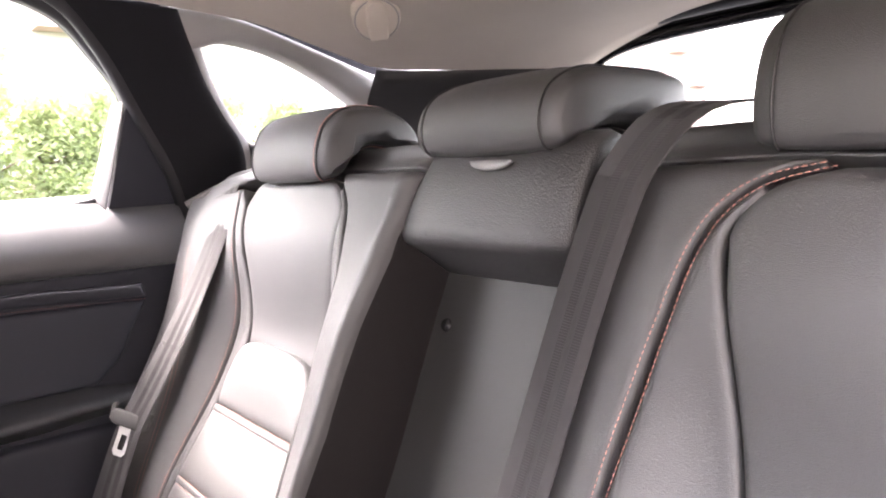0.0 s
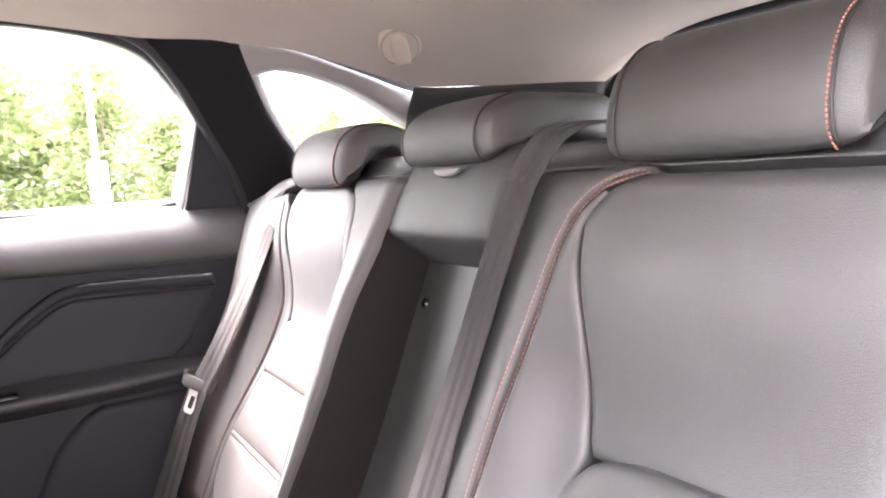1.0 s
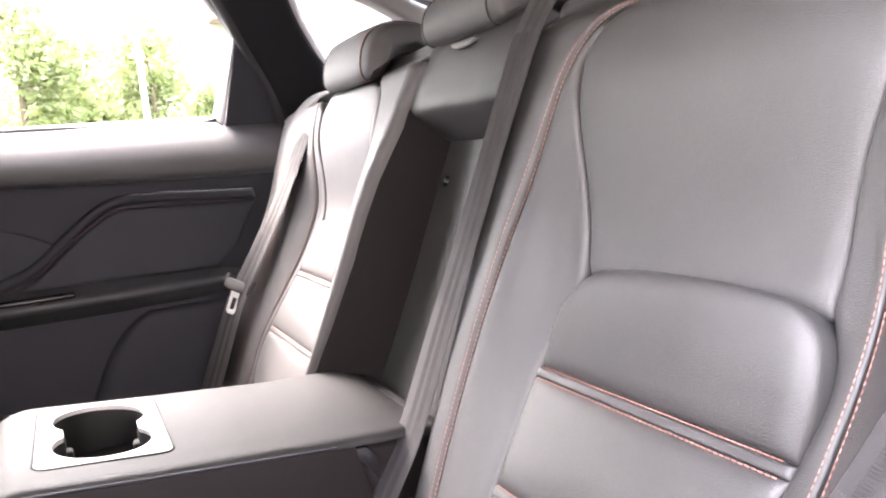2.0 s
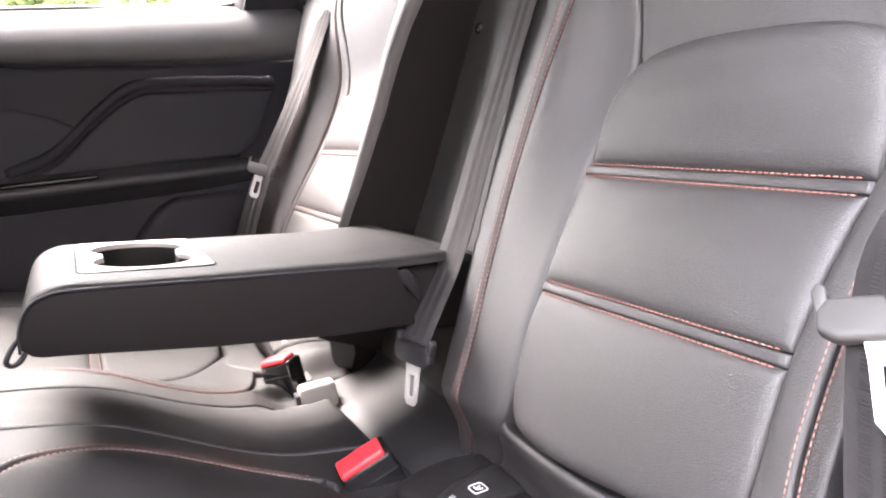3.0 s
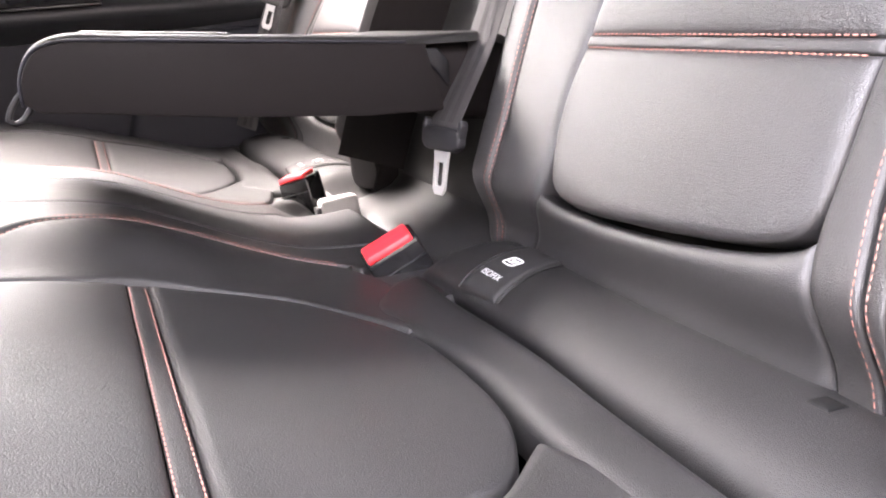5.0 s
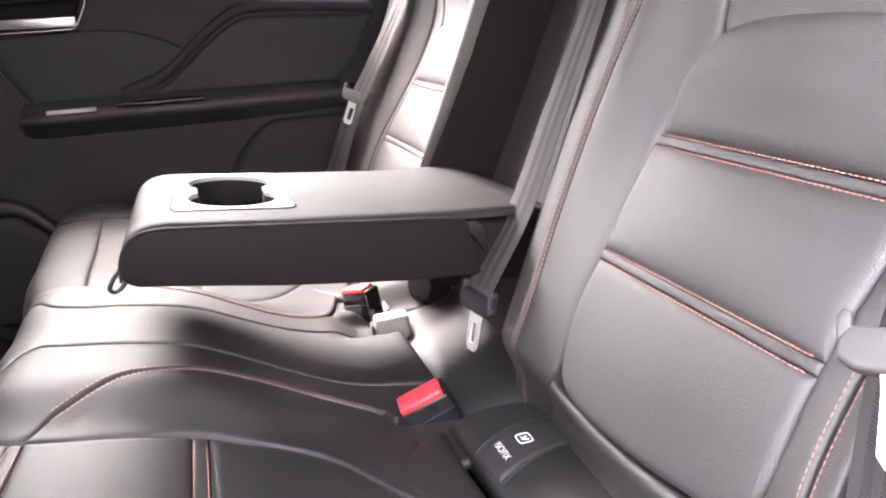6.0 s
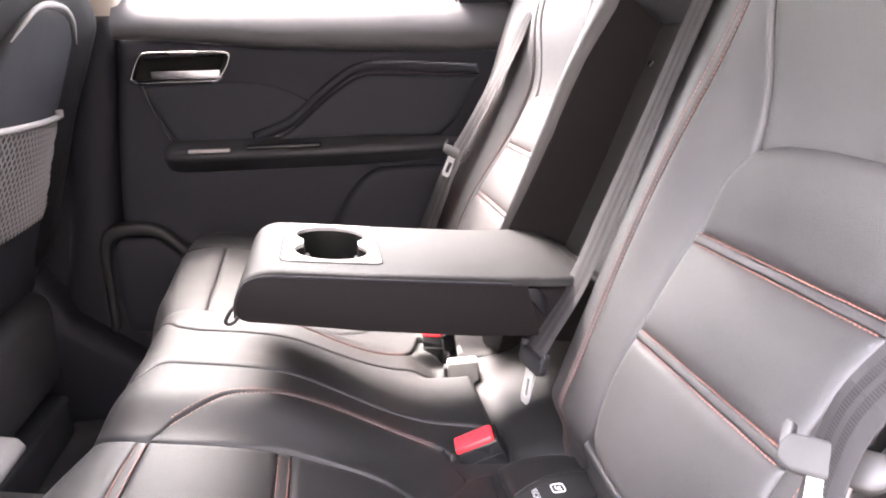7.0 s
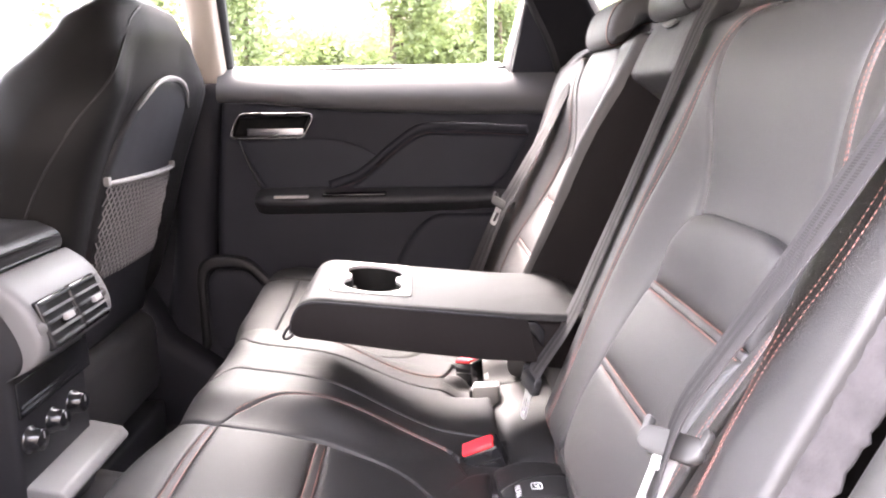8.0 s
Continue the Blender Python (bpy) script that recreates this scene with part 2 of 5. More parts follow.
def tube(points, radius, sides=8, bm=None, smooth_n=0, closed=False):
    """A round bar along points."""
    bm = bm or bmesh.new()
    p = resample(points, smooth_n) if smooth_n else np.array(points, float)
    pts = [Vector(q) for q in p]
    rows = []
    n = len(pts)
    up = Vector((0.13, 0.21, 0.97))
    for i, q in enumerate(pts):
        d = (pts[(i + 1) % n if closed else min(i + 1, n - 1)] - pts[(i - 1) % n if closed else max(i - 1, 0)]).normalized()
        a = d.cross(up).normalized()
        b = a.cross(d).normalized()
        up = b
        r = radius[i] if isinstance(radius, (list, tuple)) else radius
        rows.append([q + (a * math.cos(2 * math.pi * k / sides) + b * math.sin(2 * math.pi * k / sides)) * r for k in range(sides)])
    sheet(rows, bm, closed_i=closed, closed_j=True)
    if not closed:
        bm.verts.ensure_lookup_table()
        for row in (rows[0], rows[-1]):
            bm.faces.new([bm.verts.new(q) for q in row])
    return bm


def prism(outline, y0, y1, axis="y", bevel=0.0, segments=3, bm=None):
    """A closed outline pushed out along an axis, its edges rounded. outline: (x, z) for y, (x, y) for z, (y, z) for x."""
    own = bmesh.new()
    put = {"y": lambda a, b, c: (a, c, b), "z": lambda a, b, c: (a, b, c), "x": lambda a, b, c: (c, a, b)}[axis]
    low = [own.verts.new(put(a, b, y0)) for a, b in outline]
    high = [own.verts.new(put(a, b, y1)) for a, b in outline]
    n = len(outline)
    own.faces.new(low)
    own.faces.new(high)
    for i in range(n):
        own.faces.new((low[i], low[(i + 1) % n], high[(i + 1) % n], high[i]))
    bmesh.ops.recalc_face_normals(own, faces=own.faces)
    if bevel:
        sharp = [e for e in own.edges if len(e.link_faces) == 2 and e.calc_face_angle(0) > 0.5]
        bmesh.ops.bevel(own, geom=sharp, offset=bevel, segments=segments, profile=0.5, affect="EDGES")
    if bm is None:
        return own
    me = bpy.data.meshes.new("scrap")
    own.to_mesh(me)
    own.free()
    bm.from_mesh(me)
    bpy.data.meshes.remove(me)
    return bm


def box(x0, x1, y0, y1, z0, z1, bevel=0.0, segments=3, bm=None):
    return prism([(x0, z0), (x1, z0), (x1, z1), (x0, z1)], y0, y1, "y", bevel, segments, bm)


def moved(bm, m):
    bmesh.ops.transform(bm, matrix=m, verts=bm.verts)
    return bm


def solid_sheet(points, thick):
    """A grid of points given a thickness along its own normals."""
    bm = sheet(points)
    bmesh.ops.recalc_face_normals(bm, faces=bm.faces)
    bmesh.ops.solidify(bm, geom=bm.faces[:], thickness=thick)
    return bm


def lathe(profile, n=24, bm=None):
    """A turned shape round z from (radius, z) pairs."""
    return sheet([[(r * math.cos(2 * math.pi * k / n), r * math.sin(2 * math.pi * k / n), z) for k in range(n)] for r, z in profile], bm, closed_j=True)


# ---- the surfaces of the rear seat ----
LEAN_S, LEAN_C = 0.3554, 0.9347


def smooth(a, b, t):
    t = min(max((t - a) / (b - a), 0.0), 1.0)
    return t * t * (3 - 2 * t)


def back_point(s, h, o):
    return (0.251 + LEAN_S * h - LEAN_C * o, s, 0.578 + LEAN_C * h + LEAN_S * o)


def hollow(s, h):
    """The dip where the quilt's arch meets the upper panel, rising again to the wing's ridge."""
    return 0.036 * smooth(0.04, 0.30, h) * smooth(0.45, 0.30, h) * smooth(0.318, 0.245, s) * smooth(-0.09, 0.0, s)


def near_relief(s, h):
    o = -0.055 * smooth(0.345, 0.395, s) ** 1.5
    o -= hollow(s, h)
    o += 0.006 * smooth(0.0, -0.05, s) + 0.012 * smooth(-0.05, -0.10, s) - 0.03 * smooth(-0.165, -0.20, s)
    o -= 0.030 * smooth(0.485, 0.53, h) ** 2
    o -= 0.032 * smooth(-0.015, -0.065, h) + 0.020 * smooth(-0.06, -0.105, h)
    return o


def near_back(s, h, o):
    return back_point(s, h, o + near_relief(s, h))


def far_edge(h):
    """The slanting edge of the far backrest along the armrest recess."""
    return float(np.interp(h, [0.0, 0.08, 0.15, 0.24, 0.35, 0.44, 0.55], [0.642, 0.632, 0.620, 0.609, 0.602, 0.594, 0.575]))


def far_s(s, h):
    """The far seat is the near one turned round, its inner wing narrowing downwards."""
    return 0.934 - s * 0.89 + 0.042 * smooth(0.30, 0.06, h) * smooth(0.14, 0.0, s) if s < 0.24 else 0.7204 - (s - 0.24) / 0.146 * (0.7204 - far_edge(h))


def far_back(s, h, o):
    if s < -0.06:
        k = near_relief(-0.06, h) + float(np.interp(h, [0.0, 0.17, 0.3, 0.45, 0.5], [0.026, 0.020, 0.018, 0.014, 0.008])) * smooth(-0.06, -0.145, s) - 0.03 * smooth(-0.185, -0.215, s)
        return back_point(far_s(s, h), h, o + k)
    if s > 0.24:
        o += 0.055 * smooth(0.345, 0.395, s) ** 1.5 + 0.034 * (s - 0.24) / 0.146 * (0.4 + 0.6 * smooth(0.50, 0.30, h)) - 0.010 * smooth(0.374, 0.390, s)
    return back_point(far_s(s, h), h, o + near_relief(s, h))


def rear_seat_back(surf, label, lo, hi, rim, inner_thread):
    seat = thing("rear_seat_backrest", label, "car seat", "rear seats")
    stitch = [(0.02, 0.509), (0.197, 0.509), (0.245, 0.491), (0.270, 0.464), (0.290, 0.40), (0.303, 0.331), (0.311, 0.27), (0.318, 0.186), (0.321, 0.106), (0.321, 0.03), (0.326, -0.03), (0.336, -0.085)]
    wing = stitch[2:]
    edge_in = [(0.236, 0.487), (0.257, 0.462), (0.252, 0.411), (0.246, 0.373), (0.236, 0.30), (0.232, 0.284), (0.243, 0.246), (0.247, 0.202), (0.246, 0.158), (0.242, 0.105), (0.243, 0.06), (0.243, 0.005), (0.249, -0.02), (0.268, -0.05), (0.296, -0.085)]
    edge_out = [(-0.02, 0.47), (-0.012, 0.42), (0.004, 0.364), (0.010, 0.317), (0.012, 0.289), (0.002, 0.265), (0.0, 0.238), (0.005, 0.204), (0.011, 0.155), (0.014, 0.10), (0.013, 0.046), (0.014, 0.0), (0.006, -0.035), (-0.004, -0.09)]
    line_out = [(-0.040, 0.49), (-0.030, 0.42), (-0.020, 0.35), (-0.018, 0.27), (-0.014, 0.21), (-0.010, 0.15), (-0.009, 0.09), (-0.011, 0.03), (-0.020, -0.03), (-0.032, -0.09)]
    # upper panel below the headrest
    part("upper_panel", pad(surf, [(0.228, 0.286), (0.234, 0.30), (0.245, 0.373), (0.251, 0.411), (0.255, 0.45), (0.256, 0.466), (0.236, 0.490), (0.197, 0.505)],
                            [(0.013, 0.286), (0.012, 0.30), (0.004, 0.364), (-0.012, 0.42), (-0.018, 0.45), (-0.018, 0.468), (0.0, 0.492), (0.03, 0.505)],
                            n=40, m=30, edge=0.016, drop=0.006, crown=0.004), LEATHER, seat)
    # three quilted sections with rolled bands between
    proud = 0.35 if inner_thread else 0.12
    arched = lambda s, h, o: surf(s, h, o + proud * hollow(s, h) * smooth(0.20, 0.26, h))
    part("quilted_panel", pad(arched, [(0.125, 0.297), (0.175, 0.295), (0.208, 0.286), (0.228, 0.266), (0.240, 0.240), (0.246, 0.2035)], [(0.120, 0.297), (0.055, 0.296), (0.020, 0.288), (0.005, 0.270), (0.0, 0.240), (0.005, 0.2035)], n=34, m=26, edge=0.018, drop=0.0085, crown=0.007, lift=0.004, skirt=0.04), LEATHER, seat)
    part("quilted_panel", pad(surf, [(0.246, 0.1945), (0.245, 0.155), (0.241, 0.1035)], [(0.006, 0.1945), (0.011, 0.155), (0.014, 0.1035)], n=26, m=30, edge=0.012, drop=0.0036, crown=0.006, lift=0.002), LEATHER, seat)
    part("quilted_panel", pad(surf, [(0.240, 0.0945), (0.243, 0.055), (0.240, 0.015), (0.228, -0.010), (0.190, -0.019), (0.135, -0.0165)], [(0.014, 0.0945), (0.013, 0.055), (0.015, 0.020), (0.026, 0.002), (0.060, -0.008), (0.125, -0.016)], n=34, m=30, edge=0.012, drop=0.0036, crown=0.006, lift=0.002), LEATHER, seat)
    for h in (0.199, 0.099):
        a, b = (0.2460, 0.0055) if h > 0.15 else (0.2405, 0.014)
        part("piping_band", pad(surf, [(a, h - 0.0038), (a, h + 0.0038)], [(b, h - 0.0038), (b, h + 0.0038)], n=6, m=24, edge=0.003, drop=0.0012, lift=0.0006, skirt=0.006), LEATHER, seat)
        both = bmesh.new()
        for k in (-0.0050, 0.0050):
            stitches(surf, [(a - 0.002, h + k), (b + 0.002, h + k)], o=0.0004, step=0.0046, length=0.0040, width=0.00055, bm=both)
        part("stitching", both, THREAD, seat, "orange contrast stitching")
    # inner wing, split by the twin seam
    part("inner_bolster", pad(surf, [(0.240, 0.4935)] + [(s - 0.0028, h) for s, h in wing[1:]], edge_in, n=70, m=16, edge=0.008, drop=0.0045, crown=0.003), LEATHER, seat)
    part("bolster_edge", pad(surf, [(0.388, 0.508), (0.388, 0.40), (0.386, 0.2), (0.377, 0.05), (0.371, -0.04), (0.372, -0.085)], [(0.215, 0.515)] + [(s + 0.0028, h) for s, h in wing], n=60, m=18, edge=0.007, drop=0.005, skirt=0.03), LEATHER, seat)
    both = bmesh.new()
    for k, rows in ((-0.0042, wing), (0.0042, wing)):
        stitches(surf, [(s + k, h + k * 0.4) for s, h in [(0.20, 0.507)] + rows], o=0.0006, bm=both)
    if inner_thread:
        part("stitching", both, THREAD, seat, "orange contrast stitching")
    else:
        part("stitching", both, THREAD_DARK, seat, "black stitching")
    # outer wing
    part("outer_bolster", pad(surf, [(s + 0.0, h) for s, h in edge_out], [(s + 0.0010, h) for s, h in line_out], n=60, m=10, edge=0.006, drop=0.003, crown=0.001), LEATHER, seat)
    gap = [(-0.108, 0.47), (-0.098, 0.40), (-0.080, 0.31), (-0.054, 0.23), (-0.037, 0.14), (-0.032, 0.06), (-0.036, -0.03), (-0.044, -0.09)]
    if inner_thread:
        part("outer_bolster_strip", pad(surf, [(s - 0.0010, h) for s, h in line_out], [(s + 0.005, h) for s, h in gap], n=50, m=12, edge=0.005, drop=0.003, skirt=0.03), LEATHER, seat)
    part("outer_bolster_side", pad(surf, [(s - 0.006, h) for s, h in gap] if inner_thread else [(s - 0.0015, h) for s, h in line_out], rim, n=50, m=22, edge=0.007, drop=0.005, skirt=0.03), LEATHER, seat)
    both = bmesh.new()
    for k in (-0.0042, 0.0042) if inner_thread else (-0.004,):
        stitches(surf, [(s + k, h) for s, h in line_out], o=0.0006, bm=both)
    part("stitching", both, THREAD, seat, "orange contrast stitching")
    both = bmesh.new()
    for k in (-0.004, 0.004):
        stitches(surf, [(s - 0.042 + k, h) for s, h in gap[1:]], o=0.0006, bm=both)
    part("stitching", both, THREAD, seat, "orange contrast stitching")
    # the roll below the quilts
    part("lower_roll", pad(surf, [(0.249, -0.017), (0.236, -0.022), (0.190, -0.024), (0.125, -0.0205), (0.060, -0.0125), (0.024, -0.003), (0.013, 0.006)], [(0.294, -0.085), (0.24, -0.100), (0.19, -0.104), (0.125, -0.104), (0.06, -0.104), (0.015, -0.100), (-0.002, -0.085)], n=40, m=24, edge=0.010, drop=0.006, crown=0.009), LEATHER, seat)
    # shoulder above the seams, and the shell behind
    part("shoulder", pad(surf, [(0.388, 0.5115), (0.215, 0.518), (0.197, 0.5135), (0.02, 0.5135), (-0.05, 0.496), (-0.165, 0.435)], [(0.380, 0.545), (0.25, 0.548), (0.15, 0.548), (0.02, 0.548), (-0.06, 0.53), (-0.150, 0.47)], n=40, m=12, edge=0.008, drop=0.005, skirt=0.05), LEATHER, seat)
    shell = bmesh.new()
    front = -0.062 if inner_thread else -0.110
    rows = []
    for h in (-0.09, -0.06, 0.1, 0.3, 0.46, 0.525):
        rim = []
        for s, o in ((lo(h), front), (lo(h), front - 0.095), (hi(h), front - 0.095), (hi(h), front)):
            rim.append(surf(s, h, o - near_relief(s, h)))
        rows.append(rim)
    sheet(rows, shell, closed_j=True)
    shell.faces.new([shell.verts.new(p) for p in rows[0]])
    shell.faces.new([shell.verts.new(p) for p in rows[-1]])
    flat_shade(part("backrest_shell", shell, SIDE_CLOTH, seat, "dark vinyl backrest shell"))
    return seat


near_seat = rear_seat_back(near_back, "black leather rear seat backrest with quilted insert and orange stitching", lambda h: 0.386, lambda h: -0.14 + 0.10 * smooth(0.35, 0.5, h), [(-0.176, 0.43), (-0.168, 0.3), (-0.157, 0.2), (-0.148, 0.1), (-0.140, -0.03), (-0.136, -0.09)], True)
rear_seat_back(far_back, "black leather rear seat backrest beside the rear door, quilted, orange stitching", lambda h: 0.386, lambda h: -0.14 + 0.10 * smooth(0.35, 0.5, h), [(-0.195, 0.47), (-0.210, 0.3), (-0.212, 0.15), (-0.212, 0.05), (-0.208, -0.06)], False)

# frayed felt flange along the outer edge of the near backrest, and the padded body edge beyond it
FELT = material("grey_felt", (0.030, 0.027, 0.028), 0.95, grain=1.0, scale=260, vary=0.5, wear=45)
edge_line = resample([(-0.176, 0.43), (-0.168, 0.3), (-0.157, 0.2), (-0.148, 0.1), (-0.140, -0.05)], 90)
rnd = random.Random(11)
part("felt_flange", solid_sheet([[back_point(s - d - (rnd.uniform(-0.0018, 0.0018) if d > 0.02 else 0.0), h, 0.008 - d * 0.3 + rnd.uniform(-0.0012, 0.0012)) for d in (-0.004, 0.004, 0.012, 0.020, 0.026)] for s, h in edge_line], 0.002), FELT, near_seat, "frayed grey felt flange")


# ---- middle of the backrest: recess, lid, pull loop ----
middle = thing("middle_seat", "black leather middle seat back with an open armrest recess", "car seat", "rear seats")


block = bmesh.new()
rows = []
for s, k in ((0.379, 0.010), (0.381, 0.004), (0.387, 0.0), (0.43, -0.001), (0.55, -0.001), (0.589, 0.0), (0.597, 0.004), (0.600, 0.010)):
    ring = [(0.548, -0.100), (0.548 - k, -0.03), (0.540 - k, -0.014), (0.522 - k, -0.004 - k), (0.49, -k), (0.458 + k, -k), (0.445 + k, -0.001 - k), (0.4395 + k, -0.006 - k), (0.436 + k, -0.018), (0.420 + k, -0.066), (0.414 + k, -0.100)]
    rows.append([back_point(s - 0.25 * (h - 0.44) * smooth(0.45, 0.59, s), h, o) for h, o in ring])
sheet(rows, block)
for row in (rows[0], rows[-1]):
    block.faces.new([block.verts.new(p) for p in row])
part("leather_block", block, LEATHER_COARSE, middle, "grained black leather block")
part("recess_panel", pad(back_point, [(0.372, 0.46), (0.372, 0.2), (0.372, -0.06)], [(0.625, 0.46), (0.675, 0.2), (0.71, -0.06)], n=20, m=14, edge=0.01, drop=0.004, lift=-0.060, skirt=0.03), RECESS, middle, "smooth dark grey recess panel")
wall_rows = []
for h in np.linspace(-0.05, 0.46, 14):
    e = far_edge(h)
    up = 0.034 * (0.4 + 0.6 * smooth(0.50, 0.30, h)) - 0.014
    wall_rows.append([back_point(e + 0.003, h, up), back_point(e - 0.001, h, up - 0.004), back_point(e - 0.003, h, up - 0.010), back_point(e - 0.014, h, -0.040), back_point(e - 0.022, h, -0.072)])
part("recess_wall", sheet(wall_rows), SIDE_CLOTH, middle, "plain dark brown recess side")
knob = lathe([(0.0, 0.004), (0.005, 0.004), (0.0065, 0.002), (0.007, 0.0)], 16)
part("press_stud", moved(knob, Matrix.Translation(back_point(0.563, 0.370, -0.061)) @ Euler((0, radians(-69), 0)).to_matrix().to_4x4()), PLASTIC_GLOSS, middle)
loop = bmesh.new()
rows = []
for k in range(13):
    a = -1 + k / 6
    s = 0.480 + 0.025 * a
    d = 0.008 * math.sqrt(max(0, 1 - a * a))
    rows.append([back_point(s, 0.514, 0.004), back_point(s, 0.513 - d, 0.006), back_point(s, 0.513 - d, 0.002), back_point(s, 0.514, -0.004)])
sheet(rows, loop)
part("pull_tab", loop, SILVER_DULL, middle, "light grey release tab")
part("backing", pad(back_point, [(0.34, 0.565), (0.34, 0.2), (0.34, -0.07)], [(0.62, 0.565), (0.70, 0.2), (0.72, -0.07)], n=6, m=6, lift=-0.10, skirt=0.02), PLASTIC_SOFT, middle)
# shelf trim at the top of the middle backrest
part("top_trim", box(0.47, 0.56, 0.40, 0.585, 1.055, 1.072, 0.006), PLASTIC, middle)


# ---- headrests ----
def headrest(label, y0, y1, outline, cx, cz, seam=THREAD_DARK):
    """A padded headrest: a hooked side outline run across the seat, its ends rounded."""
    rest = thing("headrest", label, "headrest", "rear headrests")
    ring = resample(outline + outline[:1], 61)[:-1]
    c = ring.mean(axis=0)
    nrm = []
    for i in range(len(ring)):
        d = ring[(i + 1) % len(ring)] - ring[i - 1]
        d = d / max(np.linalg.norm(d), 1e-9)
        nrm.append((d[1], -d[0]))
    nrm = np.array(nrm)
    if ((ring - c) * nrm).sum() < 0:
        nrm = -nrm
    rows, w = [], y1 - y0
    for f in (0.0, 0.0015, 0.006, 0.013, 0.022, 0.034):
        k = 0.012 * (1 - quarter(f / 0.034))
        rows.append((y0 + f, k))
    body = [(y0 + w * q, -0.0015 * math.sin(math.pi * q)) for q in (0.25, 0.4, 0.5, 0.6, 0.75)]
    rows = rows + body + [(y1 - (y - y0), k) for y, k in reversed(rows)]
    grid = [[(cx + p[0] - q[0] * k, y, cz + p[1] - q[1] * k) for p, q in zip(ring, nrm)] for y, k in rows]
    bm = sheet(grid, closed_j=True)
    for y, k in (rows[0], rows[-1]):
        mid = [(cx + p[0] - q[0] * k, y, cz + p[1] - q[1] * k) for p, q in zip(ring, nrm)]
        inner = [(cx + c[0] + (a[0] - cx - c[0]) * 0.55, y + (-0.004 if y < (y0 + y1) / 2 else 0.004), cz + c[1] + (a[2] - cz - c[1]) * 0.55) for a in mid]
        sheet([mid, inner], bm, closed_j=True)
        bm.faces.new([bm.verts.new(p) for p in inner])
    part("cushion", bm, LEATHER, rest)
    for y, out in ((y0 + 0.017, 1), (y1 - 0.017, -1)):
        side = bmesh.new()
        k = 0.012 * (1 - quarter(0.017 / 0.034)) - 0.0006
        n = len(ring)
        seamline = [(cx + ring[i][0] - nrm[i][0] * k, y, cz + ring[i][1] - nrm[i][1] * k) for i in range(0, n)]
        pts = [Vector(p) for p in seamline]
        part("side_seam", tube(pts, 0.0011, 5, closed=True), LEATHER_SMOOTH, rest)
        if seam is THREAD and out > 0:
            bm = bmesh.new()
            for i in range(0, n, 1):
                for q in (0.2, 0.7):
                    a, b = pts[i].lerp(pts[(i + 1) % n], q), pts[i].lerp(pts[(i + 1) % n], q + 0.35)
                    o = Vector((nrm[i][0], 0, nrm[i][1])) * 0.0012
                    tube([a + o + Vector((0, 0.0025 * out, 0)), b + o + Vector((0, 0.0025 * out, 0))], 0.0008, 4, bm)
            part("stitching", bm, THREAD, rest, "orange contrast stitching")
    for q in (0.3, 0.7):
        y = y0 + w * q
        part("post", tube([(cx + 0.075, y, cz + 0.035), (cx + 0.055, y, cz - 0.05)], 0.005, 10), CHROME, rest, "chrome headrest post")
    return rest


HOOK = [(0.005, -0.001), (-0.003, 0.006), (-0.006, 0.022), (-0.001, 0.040), (0.010, 0.053), (0.030, 0.063), (0.055, 0.068), (0.090, 0.068), (0.130, 0.067), (0.160, 0.065), (0.178, 0.058), (0.184, 0.042), (0.182, 0.022), (0.172, 0.008), (0.150, 0.004), (0.122, 0.007), (0.095, 0.013), (0.068, 0.014), (0.045, 0.008), (0.025, -0.001)]
headrest("black leather centre headrest with hooked back, pushed down", 0.402, 0.585, HOOK, 0.430, 1.066)
TALL = [(0.004, -0.001), (-0.003, 0.006), (-0.005, 0.025), (0.001, 0.048), (0.012, 0.066), (0.032, 0.079), (0.055, 0.083), (0.090, 0.080), (0.118, 0.068), (0.134, 0.050), (0.136, 0.034), (0.122, 0.026), (0.095, 0.032), (0.068, 0.036), (0.045, 0.026), (0.028, 0.006)]
headrest("black leather outer headrest beside the quarter window", 0.728, 0.925, TALL, 0.415, 1.046, THREAD)
headrest("black leather outer headrest with orange side stitching", 0.045, 0.256, [(a * 1.05, b * 1.135) for a, b in TALL], 0.442, 1.058, THREAD)


# ---- seat cushion ----
BENCH_LINE = resample([(-0.33, 0.475), (-0.30, 0.520), (-0.27, 0.550), (-0.24, 0.565), (-0.20, 0.571), (-0.16, 0.568), (-0.12, 0.561), (-0.08, 0.550), (-0.04, 0.536), (0.0, 0.522), (0.06, 0.507), (0.13, 0.497), (0.20, 0.496), (0.28, 0.495)], 300)


def cushion_z(x, y):
    z = np.interp(x, BENCH_LINE[:, 0], BENCH_LINE[:, 1])
    z -= 0.10 * smooth(-0.235, -0.30, x) ** 2
    q = abs(y - 0.50)
    fade = smooth(0.13, -0.06, x)
    z += (0.034 - 0.011 * smooth(0.0, -0.16, x)) * fade * smooth(0.185, 0.115, q) - 0.004 * fade * smooth(0.06, 0.0, q)
    z += (0.030 * fade * smooth(0.47, 0.55, q) if y < 0.5 else 0.018 * smooth(0.16, 0.0, x) * smooth(0.30, 0.50, q)) - 0.10 * smooth(0.585, 0.66, q) ** 1.5
    z -= 0.020 * smooth(0.11, 0.155, x) * smooth(0.545, 0.57, y) * smooth(0.64, 0.62, y)
    return float(z)


def cush(x, y, o):
    k = x if x > -0.15 else -0.15 + (x + 0.15) * (0.60 + 0.35 * smooth(0.08, 0.30, abs(y - 0.5)))
    return (k - o * 0.6 * smooth(-0.24, -0.30, x), y, cushion_z(x, y) + o * (1 - 0.5 * smooth(-0.24, -0.30, x)))


